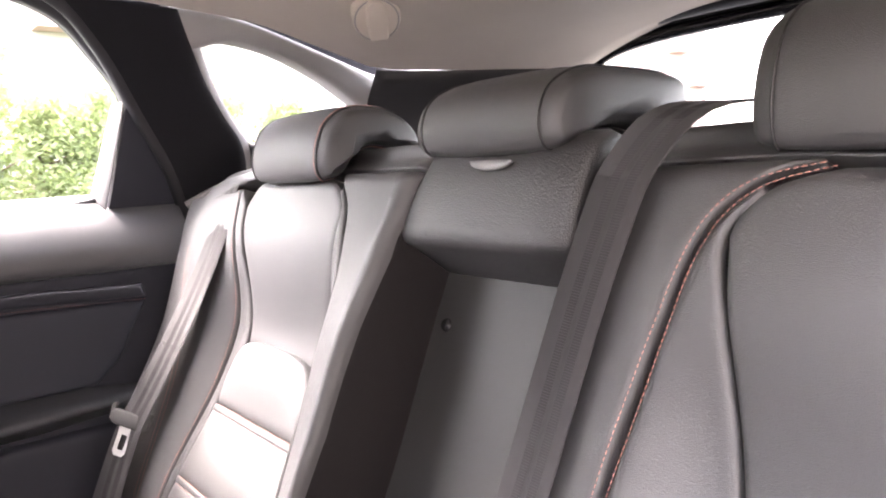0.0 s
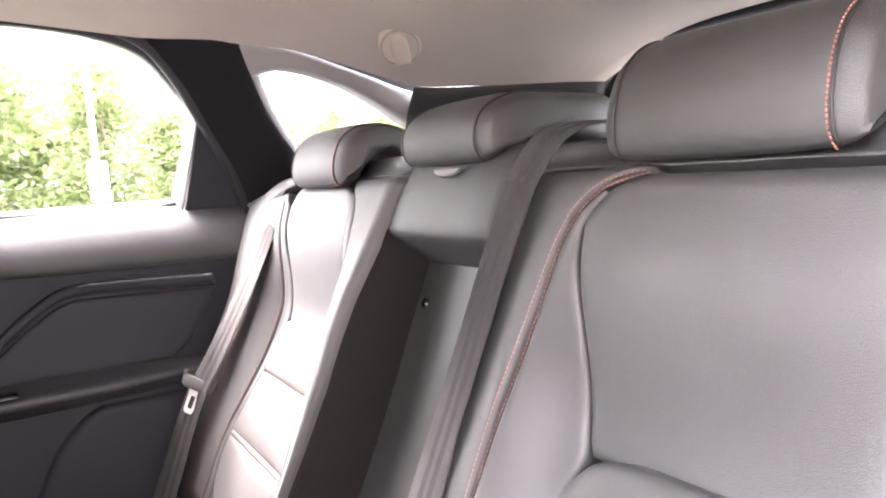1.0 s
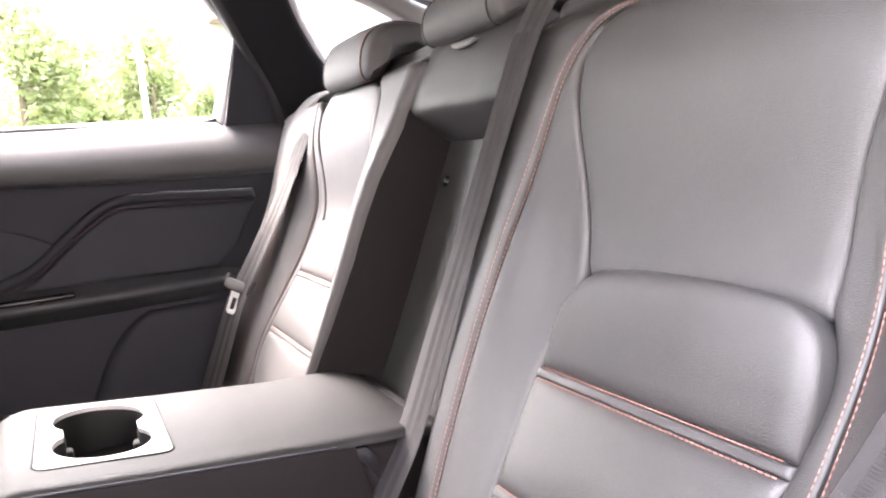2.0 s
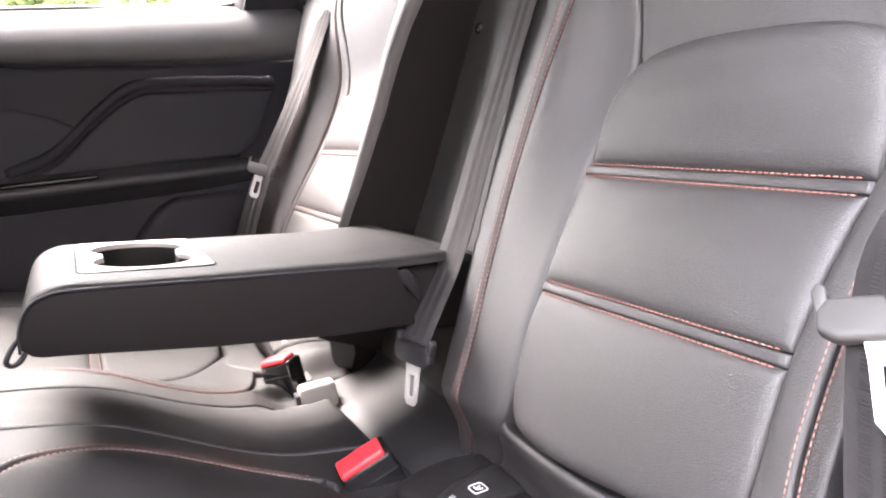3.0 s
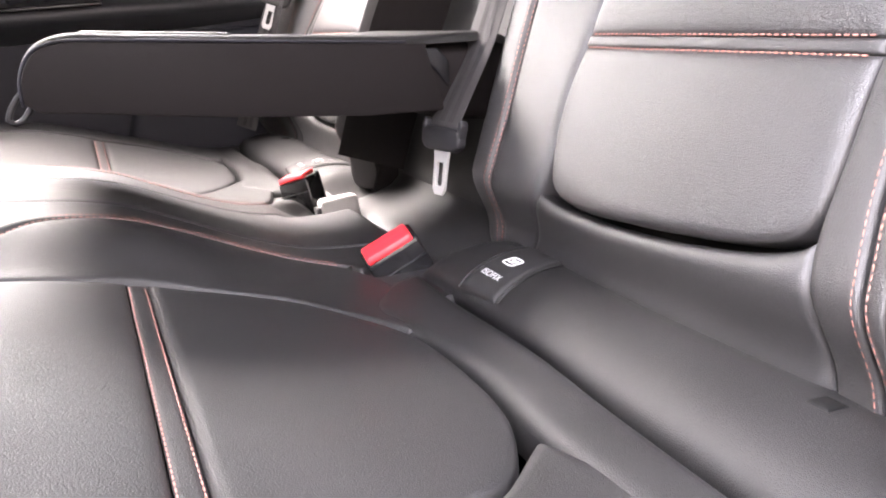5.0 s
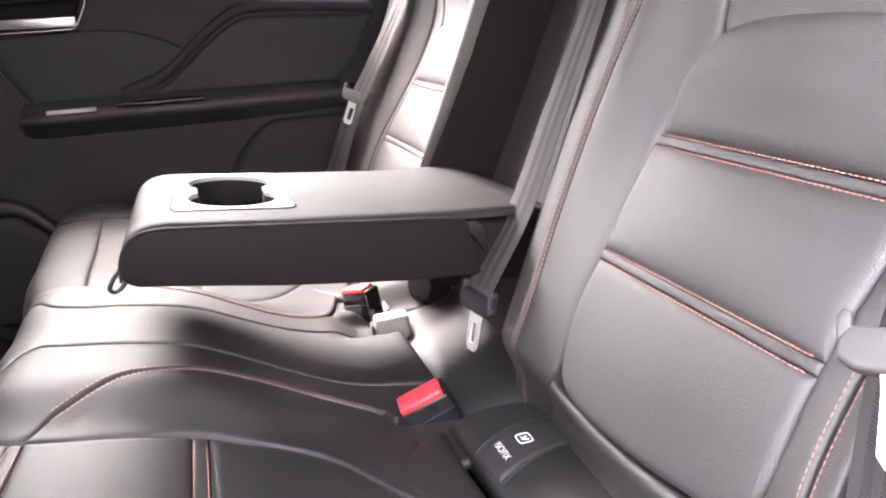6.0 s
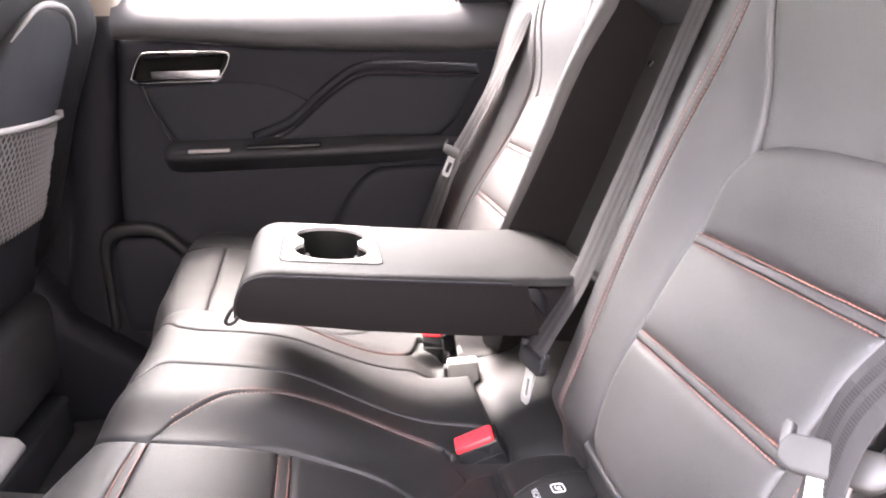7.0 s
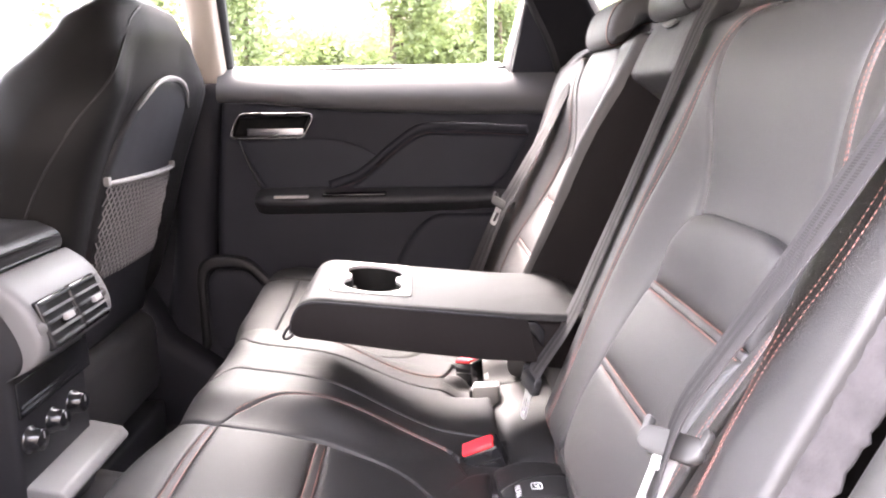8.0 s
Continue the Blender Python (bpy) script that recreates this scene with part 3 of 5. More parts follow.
bench = thing("rear_bench_cushion", "black leather rear bench cushion with quilted seat inserts and orange stitching", "car seat", "rear seats")


def mirrored(f):
    return lambda pts: [(x, f(y)) for x, y in pts]


def roll(x, y, o):
    """The round roll along the foot of the backrest, dying out beside the centre hump."""
    k = min(1.0, abs(x - 0.224) / 0.052)
    end = smooth(0.150, 0.195, abs(y - 0.5))
    return (x - 0.25 * o, y, cushion_z(x, y) - 0.008 + 0.022 * math.sqrt(1 - k * k) * (0.25 + 0.75 * end) - 0.014 * (1 - end) + o)


def bench_side(f, front_band):
    """The pads of one outer seat; f turns the near side into either side."""
    m = mirrored(f)
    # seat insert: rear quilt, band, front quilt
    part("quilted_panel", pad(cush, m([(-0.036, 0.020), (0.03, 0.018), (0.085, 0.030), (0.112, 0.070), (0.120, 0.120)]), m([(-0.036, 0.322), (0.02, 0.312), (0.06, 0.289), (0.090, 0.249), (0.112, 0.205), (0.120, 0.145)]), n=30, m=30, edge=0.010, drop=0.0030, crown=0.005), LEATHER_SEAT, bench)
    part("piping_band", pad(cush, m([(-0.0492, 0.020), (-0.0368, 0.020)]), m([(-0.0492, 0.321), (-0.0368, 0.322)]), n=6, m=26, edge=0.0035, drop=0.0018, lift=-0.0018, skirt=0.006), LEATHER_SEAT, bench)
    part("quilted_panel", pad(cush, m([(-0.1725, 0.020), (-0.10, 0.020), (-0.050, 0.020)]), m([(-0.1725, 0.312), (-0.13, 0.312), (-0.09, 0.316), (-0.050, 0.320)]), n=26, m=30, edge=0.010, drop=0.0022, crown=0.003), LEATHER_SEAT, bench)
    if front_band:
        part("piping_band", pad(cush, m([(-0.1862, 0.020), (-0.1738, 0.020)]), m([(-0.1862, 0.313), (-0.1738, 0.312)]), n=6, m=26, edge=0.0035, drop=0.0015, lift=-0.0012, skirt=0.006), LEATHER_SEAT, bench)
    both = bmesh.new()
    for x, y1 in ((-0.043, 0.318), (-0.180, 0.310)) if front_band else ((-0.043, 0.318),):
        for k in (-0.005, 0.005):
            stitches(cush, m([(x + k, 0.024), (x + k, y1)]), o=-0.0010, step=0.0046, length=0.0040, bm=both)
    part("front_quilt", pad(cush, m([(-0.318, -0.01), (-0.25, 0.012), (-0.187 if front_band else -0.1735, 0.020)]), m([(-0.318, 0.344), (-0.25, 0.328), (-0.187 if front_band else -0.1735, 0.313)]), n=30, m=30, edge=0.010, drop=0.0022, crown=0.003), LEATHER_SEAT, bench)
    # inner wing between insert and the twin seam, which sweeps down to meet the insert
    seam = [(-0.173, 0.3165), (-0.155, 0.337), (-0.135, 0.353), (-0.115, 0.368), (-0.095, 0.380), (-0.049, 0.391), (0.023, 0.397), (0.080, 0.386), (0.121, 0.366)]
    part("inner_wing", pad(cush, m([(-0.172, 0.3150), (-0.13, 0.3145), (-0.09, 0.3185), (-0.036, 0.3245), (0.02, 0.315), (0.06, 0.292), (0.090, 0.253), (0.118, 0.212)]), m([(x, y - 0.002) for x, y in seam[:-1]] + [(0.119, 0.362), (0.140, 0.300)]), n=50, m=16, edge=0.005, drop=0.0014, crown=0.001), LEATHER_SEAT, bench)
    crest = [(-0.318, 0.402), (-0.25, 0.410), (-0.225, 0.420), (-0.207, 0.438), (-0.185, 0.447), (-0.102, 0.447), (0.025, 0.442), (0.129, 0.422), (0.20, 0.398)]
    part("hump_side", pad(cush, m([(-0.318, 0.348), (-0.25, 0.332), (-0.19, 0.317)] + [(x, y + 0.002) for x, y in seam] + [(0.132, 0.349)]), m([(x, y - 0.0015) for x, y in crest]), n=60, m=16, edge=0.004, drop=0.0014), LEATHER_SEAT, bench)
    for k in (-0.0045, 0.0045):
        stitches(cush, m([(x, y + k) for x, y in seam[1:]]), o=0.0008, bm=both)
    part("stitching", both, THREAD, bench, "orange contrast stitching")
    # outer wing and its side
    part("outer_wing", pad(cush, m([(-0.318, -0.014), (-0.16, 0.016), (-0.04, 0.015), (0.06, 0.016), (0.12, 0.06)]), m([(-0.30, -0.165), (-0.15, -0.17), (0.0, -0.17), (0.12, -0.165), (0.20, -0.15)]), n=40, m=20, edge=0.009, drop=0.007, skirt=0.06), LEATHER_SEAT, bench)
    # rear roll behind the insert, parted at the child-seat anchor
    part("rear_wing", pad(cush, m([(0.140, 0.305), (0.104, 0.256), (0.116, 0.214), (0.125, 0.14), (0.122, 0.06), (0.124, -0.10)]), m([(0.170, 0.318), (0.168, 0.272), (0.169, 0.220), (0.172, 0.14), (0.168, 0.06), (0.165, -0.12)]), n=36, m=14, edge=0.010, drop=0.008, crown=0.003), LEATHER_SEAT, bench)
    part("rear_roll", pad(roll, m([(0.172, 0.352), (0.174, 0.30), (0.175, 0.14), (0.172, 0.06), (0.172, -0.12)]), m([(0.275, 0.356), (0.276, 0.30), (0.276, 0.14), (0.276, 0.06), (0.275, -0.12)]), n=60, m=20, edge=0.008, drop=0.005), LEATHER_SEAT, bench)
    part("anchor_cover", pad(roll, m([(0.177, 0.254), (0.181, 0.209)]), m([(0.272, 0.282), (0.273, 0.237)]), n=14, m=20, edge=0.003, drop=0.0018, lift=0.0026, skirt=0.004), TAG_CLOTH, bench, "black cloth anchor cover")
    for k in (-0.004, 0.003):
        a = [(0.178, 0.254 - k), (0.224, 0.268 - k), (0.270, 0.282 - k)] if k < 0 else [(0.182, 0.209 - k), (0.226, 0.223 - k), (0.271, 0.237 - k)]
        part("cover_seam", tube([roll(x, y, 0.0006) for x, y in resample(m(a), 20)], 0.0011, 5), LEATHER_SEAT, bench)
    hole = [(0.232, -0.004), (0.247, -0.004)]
    # a dark patch on the roll paints the shade of the slot
    part("anchor_slot", pad(roll, m(hole), m([(x, y - 0.012) for x, y in hole]), n=6, m=8, edge=0.004, drop=0.001, lift=0.0014, skirt=0.004), HOLE_SHADE, bench, "dark patch for the shaded anchor slot")
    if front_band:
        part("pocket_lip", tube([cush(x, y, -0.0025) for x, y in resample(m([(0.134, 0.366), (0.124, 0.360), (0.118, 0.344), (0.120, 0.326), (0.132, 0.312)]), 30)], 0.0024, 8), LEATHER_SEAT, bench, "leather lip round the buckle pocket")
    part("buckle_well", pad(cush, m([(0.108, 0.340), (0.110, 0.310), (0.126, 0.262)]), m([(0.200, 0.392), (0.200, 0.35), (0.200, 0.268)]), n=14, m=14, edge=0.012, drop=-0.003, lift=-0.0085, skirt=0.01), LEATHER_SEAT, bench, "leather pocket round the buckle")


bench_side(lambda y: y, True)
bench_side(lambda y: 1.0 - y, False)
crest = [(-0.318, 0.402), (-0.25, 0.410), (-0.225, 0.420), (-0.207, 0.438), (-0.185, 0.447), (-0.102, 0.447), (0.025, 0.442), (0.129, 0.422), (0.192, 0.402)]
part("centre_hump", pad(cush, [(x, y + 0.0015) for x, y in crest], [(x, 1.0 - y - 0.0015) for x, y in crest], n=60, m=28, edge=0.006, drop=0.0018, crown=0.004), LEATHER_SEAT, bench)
both = bmesh.new()
for k in (-0.004, 0.004):
    stitches(cush, [(-0.08, 0.548 + k), (0.0, 0.548 + k), (0.06, 0.545 + k), (0.12, 0.535 + k)], o=0.003, bm=both)
part("stitching", both, THREAD_DARK, bench)
lining = []
for y in np.linspace(0.345, 0.655, 26):
    d = 0.010 * smooth(0.37, 0.345, y) + 0.010 * smooth(0.63, 0.655, y)
    lining.append([(x, float(y), z - d) for x, z in resample([(0.180, 0.440), (0.197, 0.470), (0.212, 0.480), (0.236, 0.484), (0.262, 0.489), (0.282, 0.497), (0.296, 0.512)], 14)])
part("recess_foot", solid_sheet(lining, 0.004), POST_TRIM, bench, "smooth grey lining behind the centre hump")
base = bmesh.new()
prism([(-0.215, 0.22), (0.30, 0.22), (0.30, 0.445), (-0.12, 0.455), (-0.200, 0.455), (-0.232, 0.42)], -0.14, 1.13, "y", 0.02, 3, base)
part("bench_base", base, SIDE_CLOTH, bench, "dark vinyl bench base")

# printed child-seat sign and lettering on the anchor covers
def printed(text, size, mat):
    cu = bpy.data.curves.new("letters", "FONT")
    cu.body = text
    cu.size = size
    cu.extrude = 0.0001
    cu.align_x = "CENTER"
    tmp = bpy.data.objects.new("letters", cu)
    scene.collection.objects.link(tmp)
    me = bpy.data.meshes.new_from_object(tmp.evaluated_get(bpy.context.evaluated_depsgraph_get()))
    bpy.data.objects.remove(tmp)
    bpy.data.curves.remove(cu)
    me.materials.clear()
    me.materials.append(mat)
    return me


def anchor_print(y, flip):
    me = printed("ISOFIX", 0.0086, WHITE_PRINT)
    for v in me.vertices:
        a, b = v.co.x, v.co.y
        v.co = roll(0.194 + b, y - a + 0.28 * b * flip, 0.0034 + v.co.z * 0.2)
    ob = new("lettering", me)
    ob.parent = bench
    tagged(ob, "white printed lettering")
    sign = bmesh.new()
    cx, cy = 0.2195, y + 0.007 * flip
    w, h = 0.0068, 0.0062
    path = []
    for k in range(24):
        a = 2 * math.pi * k / 24
        c, d = math.cos(a), math.sin(a)
        path.append((cx + h * abs(c) ** 0.4 * (1 if c > 0 else -1), cy + w * abs(d) ** 0.4 * (1 if d > 0 else -1)))
    tube([roll(a, b, 0.0034) for a, b in path], 0.0006, 5, sign, closed=True)
    for p in ([(0.003, -0.003), (-0.002, -0.001), (-0.002, 0.0035)], [(0.003, 0.002), (0.0, 0.001)]):
        tube([roll(cx + a, cy + b, 0.0034) for a, b in p], 0.0008, 5, sign)
    part("child_seat_sign", sign, WHITE_PRINT, bench, "small white child seat pictogram")


anchor_print(0.237, 1)
anchor_print(0.763, -1)


# ---- folded-down armrest with cup holders ----
arm = thing("folding_armrest", "fold-down leather armrest with silver cup holder plate, lowered over the bench", "armrest")
Y0, Y1 = 0.390, 0.632


def arm_z(x):
    return float(np.interp(x, [-0.06, -0.04, 0.063, 0.21, 0.235, 0.31], [0.7065, 0.7060, 0.695, 0.680, 0.679, 0.676]))


# top path in side view: round the nose, then back along the top
TOP = [(-0.0885, 0.664), (-0.0875, 0.674), (-0.084, 0.686), (-0.077, 0.697), (-0.066, 0.704), (-0.050, 0.7068), (-0.02, 0.7040), (0.03, 0.6985), (0.075, 0.6935), (0.15, 0.6860), (0.21, 0.6800), (0.25, 0.6785), (0.29, 0.676), (0.315, 0.668)]
top_path = resample(TOP, 90)
top_len = np.r_[0, np.cumsum(np.linalg.norm(np.diff(top_path, axis=0), axis=1))]
PX0, PX1, PY0, PY1 = -0.0405, 0.0735, 0.432, 0.616


def arm_surf(u, y, o):
    x = np.interp(u, top_len, top_path[:, 0])
    z = np.interp(u, top_len, top_path[:, 1])
    x2 = np.interp(u + 0.002, top_len, top_path[:, 0])
    z2 = np.interp(u + 0.002, top_len, top_path[:, 1])
    d = math.hypot(x2 - x, z2 - z) or 1.0
    return (float(x - (z2 - z) / d * o), y, float(z + (x2 - x) / d * o))


def u_of(x):
    k = np.argmax(top_path[:, 1])
    return float(np.interp(x, top_path[k:, 0], top_len[k:]))


ua, ub, ue = u_of(PX0 + 0.008), u_of(PX1 - 0.008), float(top_len[-1])
part("leather_top", pad(arm_surf, [(ub, Y0), (ue - 0.09, Y0), (ue - 0.06, Y0 - 0.004), (ue, Y0 - 0.006)], [(ub, Y1), (ue - 0.09, Y1), (ue - 0.06, Y1), (ue, Y1 + 0.004)], n=36, m=24, edge=0.010, drop=0.0065, ends=(False, True), skirt=0.002), LEATHER_SHADED, arm)
part("leather_nose", pad(arm_surf, [(0.0, Y0), (0.02, Y0), (ua, Y0)], [(0.0, Y1), (0.02, Y1), (ua, Y1)], n=24, m=24, edge=0.010, drop=0.0065, ends=(True, False), skirt=0.002), LEATHER_SHADED, arm)
part("leather_edge", pad(arm_surf, [(ua, Y0), (ub, Y0)], [(ua, PY0 + 0.008), (ub, PY0 + 0.008)], n=10, m=14, edge=0.010, drop=0.0065, ends=(False, False), sides=(True, False), skirt=0.004), LEATHER_SHADED, arm)
part("leather_edge", pad(arm_surf, [(ua, Y1), (ub, Y1)], [(ua, PY1 - 0.008), (ub, PY1 - 0.008)], n=10, m=14, edge=0.010, drop=0.0065, ends=(False, False), sides=(True, False), skirt=0.004), LEATHER_SHADED, arm)

# body below: dark sides, stepping in at the hinge
body = bmesh.new()
side = [(-0.0865, 0.662), (-0.0855, 0.674), (-0.0815, 0.6855), (-0.074, 0.6950), (-0.064, 0.6995), (-0.050, 0.7010), (0.06, 0.6893), (0.215, 0.6730), (0.228, 0.6715), (0.242, 0.612), (0.17, 0.617), (0.05, 0.633), (-0.05, 0.650), (-0.074, 0.6535), (-0.080, 0.656)]
prism(side, Y0 - 0.0010, Y0 + 0.030, "y", 0.0015, 2, body)
prism(side, Y1 - 0.012, Y1 + 0.0010, "y", 0.0015, 2, body)
prism([(-0.080, 0.654), (-0.078, 0.664), (-0.05, 0.664), (-0.046, 0.648), (0.078, 0.642), (0.082, 0.682), (0.215, 0.668), (0.242, 0.612), (0.17, 0.6175), (0.05, 0.6335), (-0.05, 0.6505)], Y0 + 0.028, Y1 - 0.010, "y", 0.0, 1, body)
flat_shade(part("side_shell", body, SIDE_CLOTH, arm, "dark brown-black armrest sides"))
hinge = bmesh.new()
prism([(0.20, 0.668), (0.225, 0.671), (0.335, 0.664), (0.335, 0.590), (0.25, 0.600), (0.215, 0.614)], Y0 + 0.005, Y1 - 0.005, "y", 0.010, 3, hinge)
part("hinge_cover", hinge, SIDE_CLOTH, arm)
for y, d in ((Y0 - 0.0008, -1), (Y1 + 0.0008, 1)):
    line = [(-0.0872, 0.660), (-0.0862, 0.675), (-0.082, 0.6865), (-0.0745, 0.6962), (-0.064, 0.7008), (-0.050, 0.7022), (0.06, 0.6905), (0.21, 0.6745)]
    part("side_piping", tube([(x, y, z) for x, z in resample(line, 60)], 0.0013, 6), PLASTIC_SOFT, arm)
    inner_y = y - d * 0.018
    part("hinge_cheek", prism([(0.212, 0.6685), (0.240, 0.6680), (0.252, 0.654), (0.250, 0.630), (0.236, 0.648)], min(y - d * 0.002, inner_y), max(y - d * 0.002, inner_y), "y", 0.003, 2), PLASTIC_GLOSS, arm, "glossy black hinge fold")

# cup holder plate: a plate with two joined round openings, and a dark well below
def plate_hole(k):
    """Outline of the joined cup openings, seen from above, as (x, y)."""
    cx, r = 0.0165, 0.0425
    ya, yb = 0.486, 0.562
    pts = []
    for i in range(33):
        a = radians(-219 + 258 * i / 32)
        pts.append((cx + (r + k) * math.cos(a - radians(0)), ya + (r + k) * math.sin(a)))
    far_side = [(2 * cx - x, ya + yb - y) for x, y in pts]
    return pts + far_side


hole = plate_hole(0.0)
n = len(hole)
hc = np.mean(hole, axis=0)
x0, x1, y0, y1 = PX0 + 0.001, PX1 - 0.001, PY0 + 0.001, PY1 - 0.001
rc = 0.010


def rounded_border(count, first):
    """Points round the plate's edge, its corners rounded, beginning at the place nearest to first."""
    pts = []
    for cx, cy, a0 in ((x1 - rc, y0 + rc, -90), (x1 - rc, y1 - rc, 0), (x0 + rc, y1 - rc, 90), (x0 + rc, y0 + rc, 180)):
        pts += [(cx + rc * math.cos(radians(a0 + k * 18)), cy + rc * math.sin(radians(a0 + k * 18))) for k in range(6)]
    p = np.array(pts + pts[:1])
    d = np.r_[0, np.cumsum(np.linalg.norm(np.diff(p, axis=0), axis=1))]
    fine = np.linspace(0, d[-1], 2001)
    f = np.stack([np.interp(fine, d, p[:, k]) for k in range(2)], 1)
    k0 = int(np.argmin(np.linalg.norm(f - np.array(first), axis=1)))
    return [tuple(f[(k0 + round(2000 * i / count)) % 2000]) for i in range(count)]


outer = rounded_border(n, (x0, (y0 + y1) / 2 - 0.004))
shift = lambda pts, o: [(x, y, arm_z(x) + o) for x, y in pts]
rim = plate_hole(0.0022)
plate = sheet([shift(outer, -0.010), shift(outer, 0.0005), shift([(x + (hc[0] - x) * 0.02, y + (hc[1] - y) * 0.02) for x, y in outer], 0.0018), shift(rim, 0.0018), shift(hole, 0.0008), shift(hole, -0.005)], closed_j=True)
flat_shade(part("cup_holder_plate", plate, SILVER, arm, "satin silver cup holder plate"), 50)
groove = [(x + (hc[0] - x) * -0.012, y + (hc[1] - y) * -0.008) for x, y in outer]
# dark line painting the shade of the plate's gap
part("plate_seam", tube(shift(groove, 0.0002), 0.0010, 5, closed=True), HOLE_SHADE, arm, "dark strip for the shaded gap round the plate")
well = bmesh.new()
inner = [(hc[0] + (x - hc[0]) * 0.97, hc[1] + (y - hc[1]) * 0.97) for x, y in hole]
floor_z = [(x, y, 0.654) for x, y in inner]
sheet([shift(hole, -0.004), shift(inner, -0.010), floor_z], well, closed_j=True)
# well walls, floor and grips are coloured as dark as their shade
part("cup_well", well, HOLE_SHADE, arm, "black cup well with its inner shade in the colour")
part("cup_well_floor", box(-0.035, 0.068, 0.432, 0.616, 0.6475, 0.6525, 0.001), HOLE_SHADE, arm)
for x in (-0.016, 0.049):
    part("cup_grip", box(x - 0.006, x + 0.006, 0.516, 0.532, 0.655, arm_z(x) - 0.016, 0.003), HOLE_SHADE, arm)
part("pull_strap", tube([(-0.083, 0.402, 0.672), (-0.092, 0.402, 0.664), (-0.099, 0.402, 0.652), (-0.096, 0.404, 0.648), (-0.090, 0.406, 0.650), (-0.083, 0.407, 0.658)], 0.0022, 6, smooth_n=24), PLASTIC, arm, "black cord pull loop")


# ---- seat belts ----
def ribbon(points, width_dir, width, thick=0.0014, n=60):
    """Webbing: a thin strip along points, its width along width_dir (one for each point or one for all)."""
    p = resample(points, n)
    dirs = resample(width_dir, n) if isinstance(width_dir, list) else np.array([width_dir] * n, float)
    rows = []
    for i in range(n):
        w = Vector(dirs[i]).normalized()
        d = Vector(p[min(i + 1, n - 1)]) - Vector(p[max(i - 1, 0)])
        nn = d.cross(w).normalized() * thick / 2
        c = Vector(p[i])
        half = w * width / 2
        rows.append([c - half + nn * 0.3, c - half * 0.97 + nn, c + half * 0.97 + nn, c + half + nn * 0.3, c + half - nn * 0.3, c + half * 0.97 - nn, c - half * 0.97 - nn, c - half - nn * 0.3])
    bm = sheet(rows, closed_j=True)
    uv = bm.loops.layers.uv.new("along")
    bm.faces.ensure_lookup_table()
    for f in bm.faces:
        for lp in f.loops:
            k = min(range(0, n), key=lambda i: (Vector(p[i]) - lp.vert.co).length_squared)
            lp[uv].uv = (0.5, k / n * 8)
    return bm, p, dirs


def belt_bands(p, dirs, width, thick=0.0014):
    """Two bands of dark ribs woven across the webbing, on both faces."""
    out = []
    n = len(p)
    d = np.r_[0, np.cumsum(np.linalg.norm(np.diff(p, axis=0), axis=1))]
    for off in (-0.20, 0.10):
        bm = bmesh.new()
        for at in np.arange(0.004, d[-1] - 0.004, 0.0020):
            i = min(int(np.searchsorted(d, at)), n - 2)
            w = Vector(dirs[i]).normalized()
            go = (Vector(p[i + 1]) - Vector(p[i - 1])).normalized()
            nn = go.cross(w).normalized()
            c = Vector([np.interp(at, d, p[:, k]) for k in range(3)]) + w * width * off
            k, g = w * width * 0.085, go * 0.0007
            for side in (1, -1):
                q = nn * side * (thick / 2 + 0.0004)
                bm.faces.new([bm.verts.new(v) for v in (c - k - g + q, c + k - g + q, c + k + g + q, c - k + g + q)])
        out.append(bm)
    return out


def tongue(belt, m, holder=STEEL, holder_label="grey plastic tongue grip"):
    """The latch plate: a grip across the belt and a slotted steel plate; m places it, its plate pointing along -z, belt across x."""
    grip = prism([(-0.036, 0.006), (-0.030, 0.014), (0.030, 0.014), (0.036, 0.006), (0.036, -0.004), (0.026, -0.010), (-0.026, -0.010), (-0.036, -0.004)], -0.006, 0.006, "y", 0.003, 2)
    for side in (-1, 1):
        prism([(side * 0.036, 0.004), (side * 0.029, 0.008), (side * 0.030, 0.021), (side * 0.035, 0.023), (side * 0.038, 0.018)], -0.005, 0.005, "y", 0.0015, 2, grip)
    part("tongue_grip", moved(grip, m), holder, belt, holder_label)
    plate = bmesh.new()
    o = [(-0.014, -0.008), (0.014, -0.008), (0.0125, -0.020), (0.0115, -0.050), (0.007, -0.056), (-0.007, -0.056), (-0.0115, -0.050), (-0.0125, -0.020)]
    i = [(-0.006, -0.022), (0.006, -0.022), (0.006, -0.026), (0.006, -0.044), (0.004, -0.047), (-0.004, -0.047), (-0.006, -0.044), (-0.006, -0.026)]
    sheet([[(a, -0.0015, b) for a, b in o], [(a, 0.0015, b) for a, b in o], [(a, 0.0015, b) for a, b in i], [(a, -0.0015, b) for a, b in i]], plate, closed_i=True, closed_j=True)
    flat_shade(part("tongue_plate", moved(plate, m), STEEL, belt, "slotted steel tongue"))


def axes(origin, xdir, zdir):
    x = Vector(xdir).normalized()
    z = Vector(zdir)
    z = (z - x * z.dot(x)).normalized()
    y = z.cross(x)
    return Matrix(((x.x, y.x, z.x, origin[0]), (x.y, y.y, z.y, origin[1]), (x.z, y.z, z.z, origin[2]), (0, 0, 0, 1)))


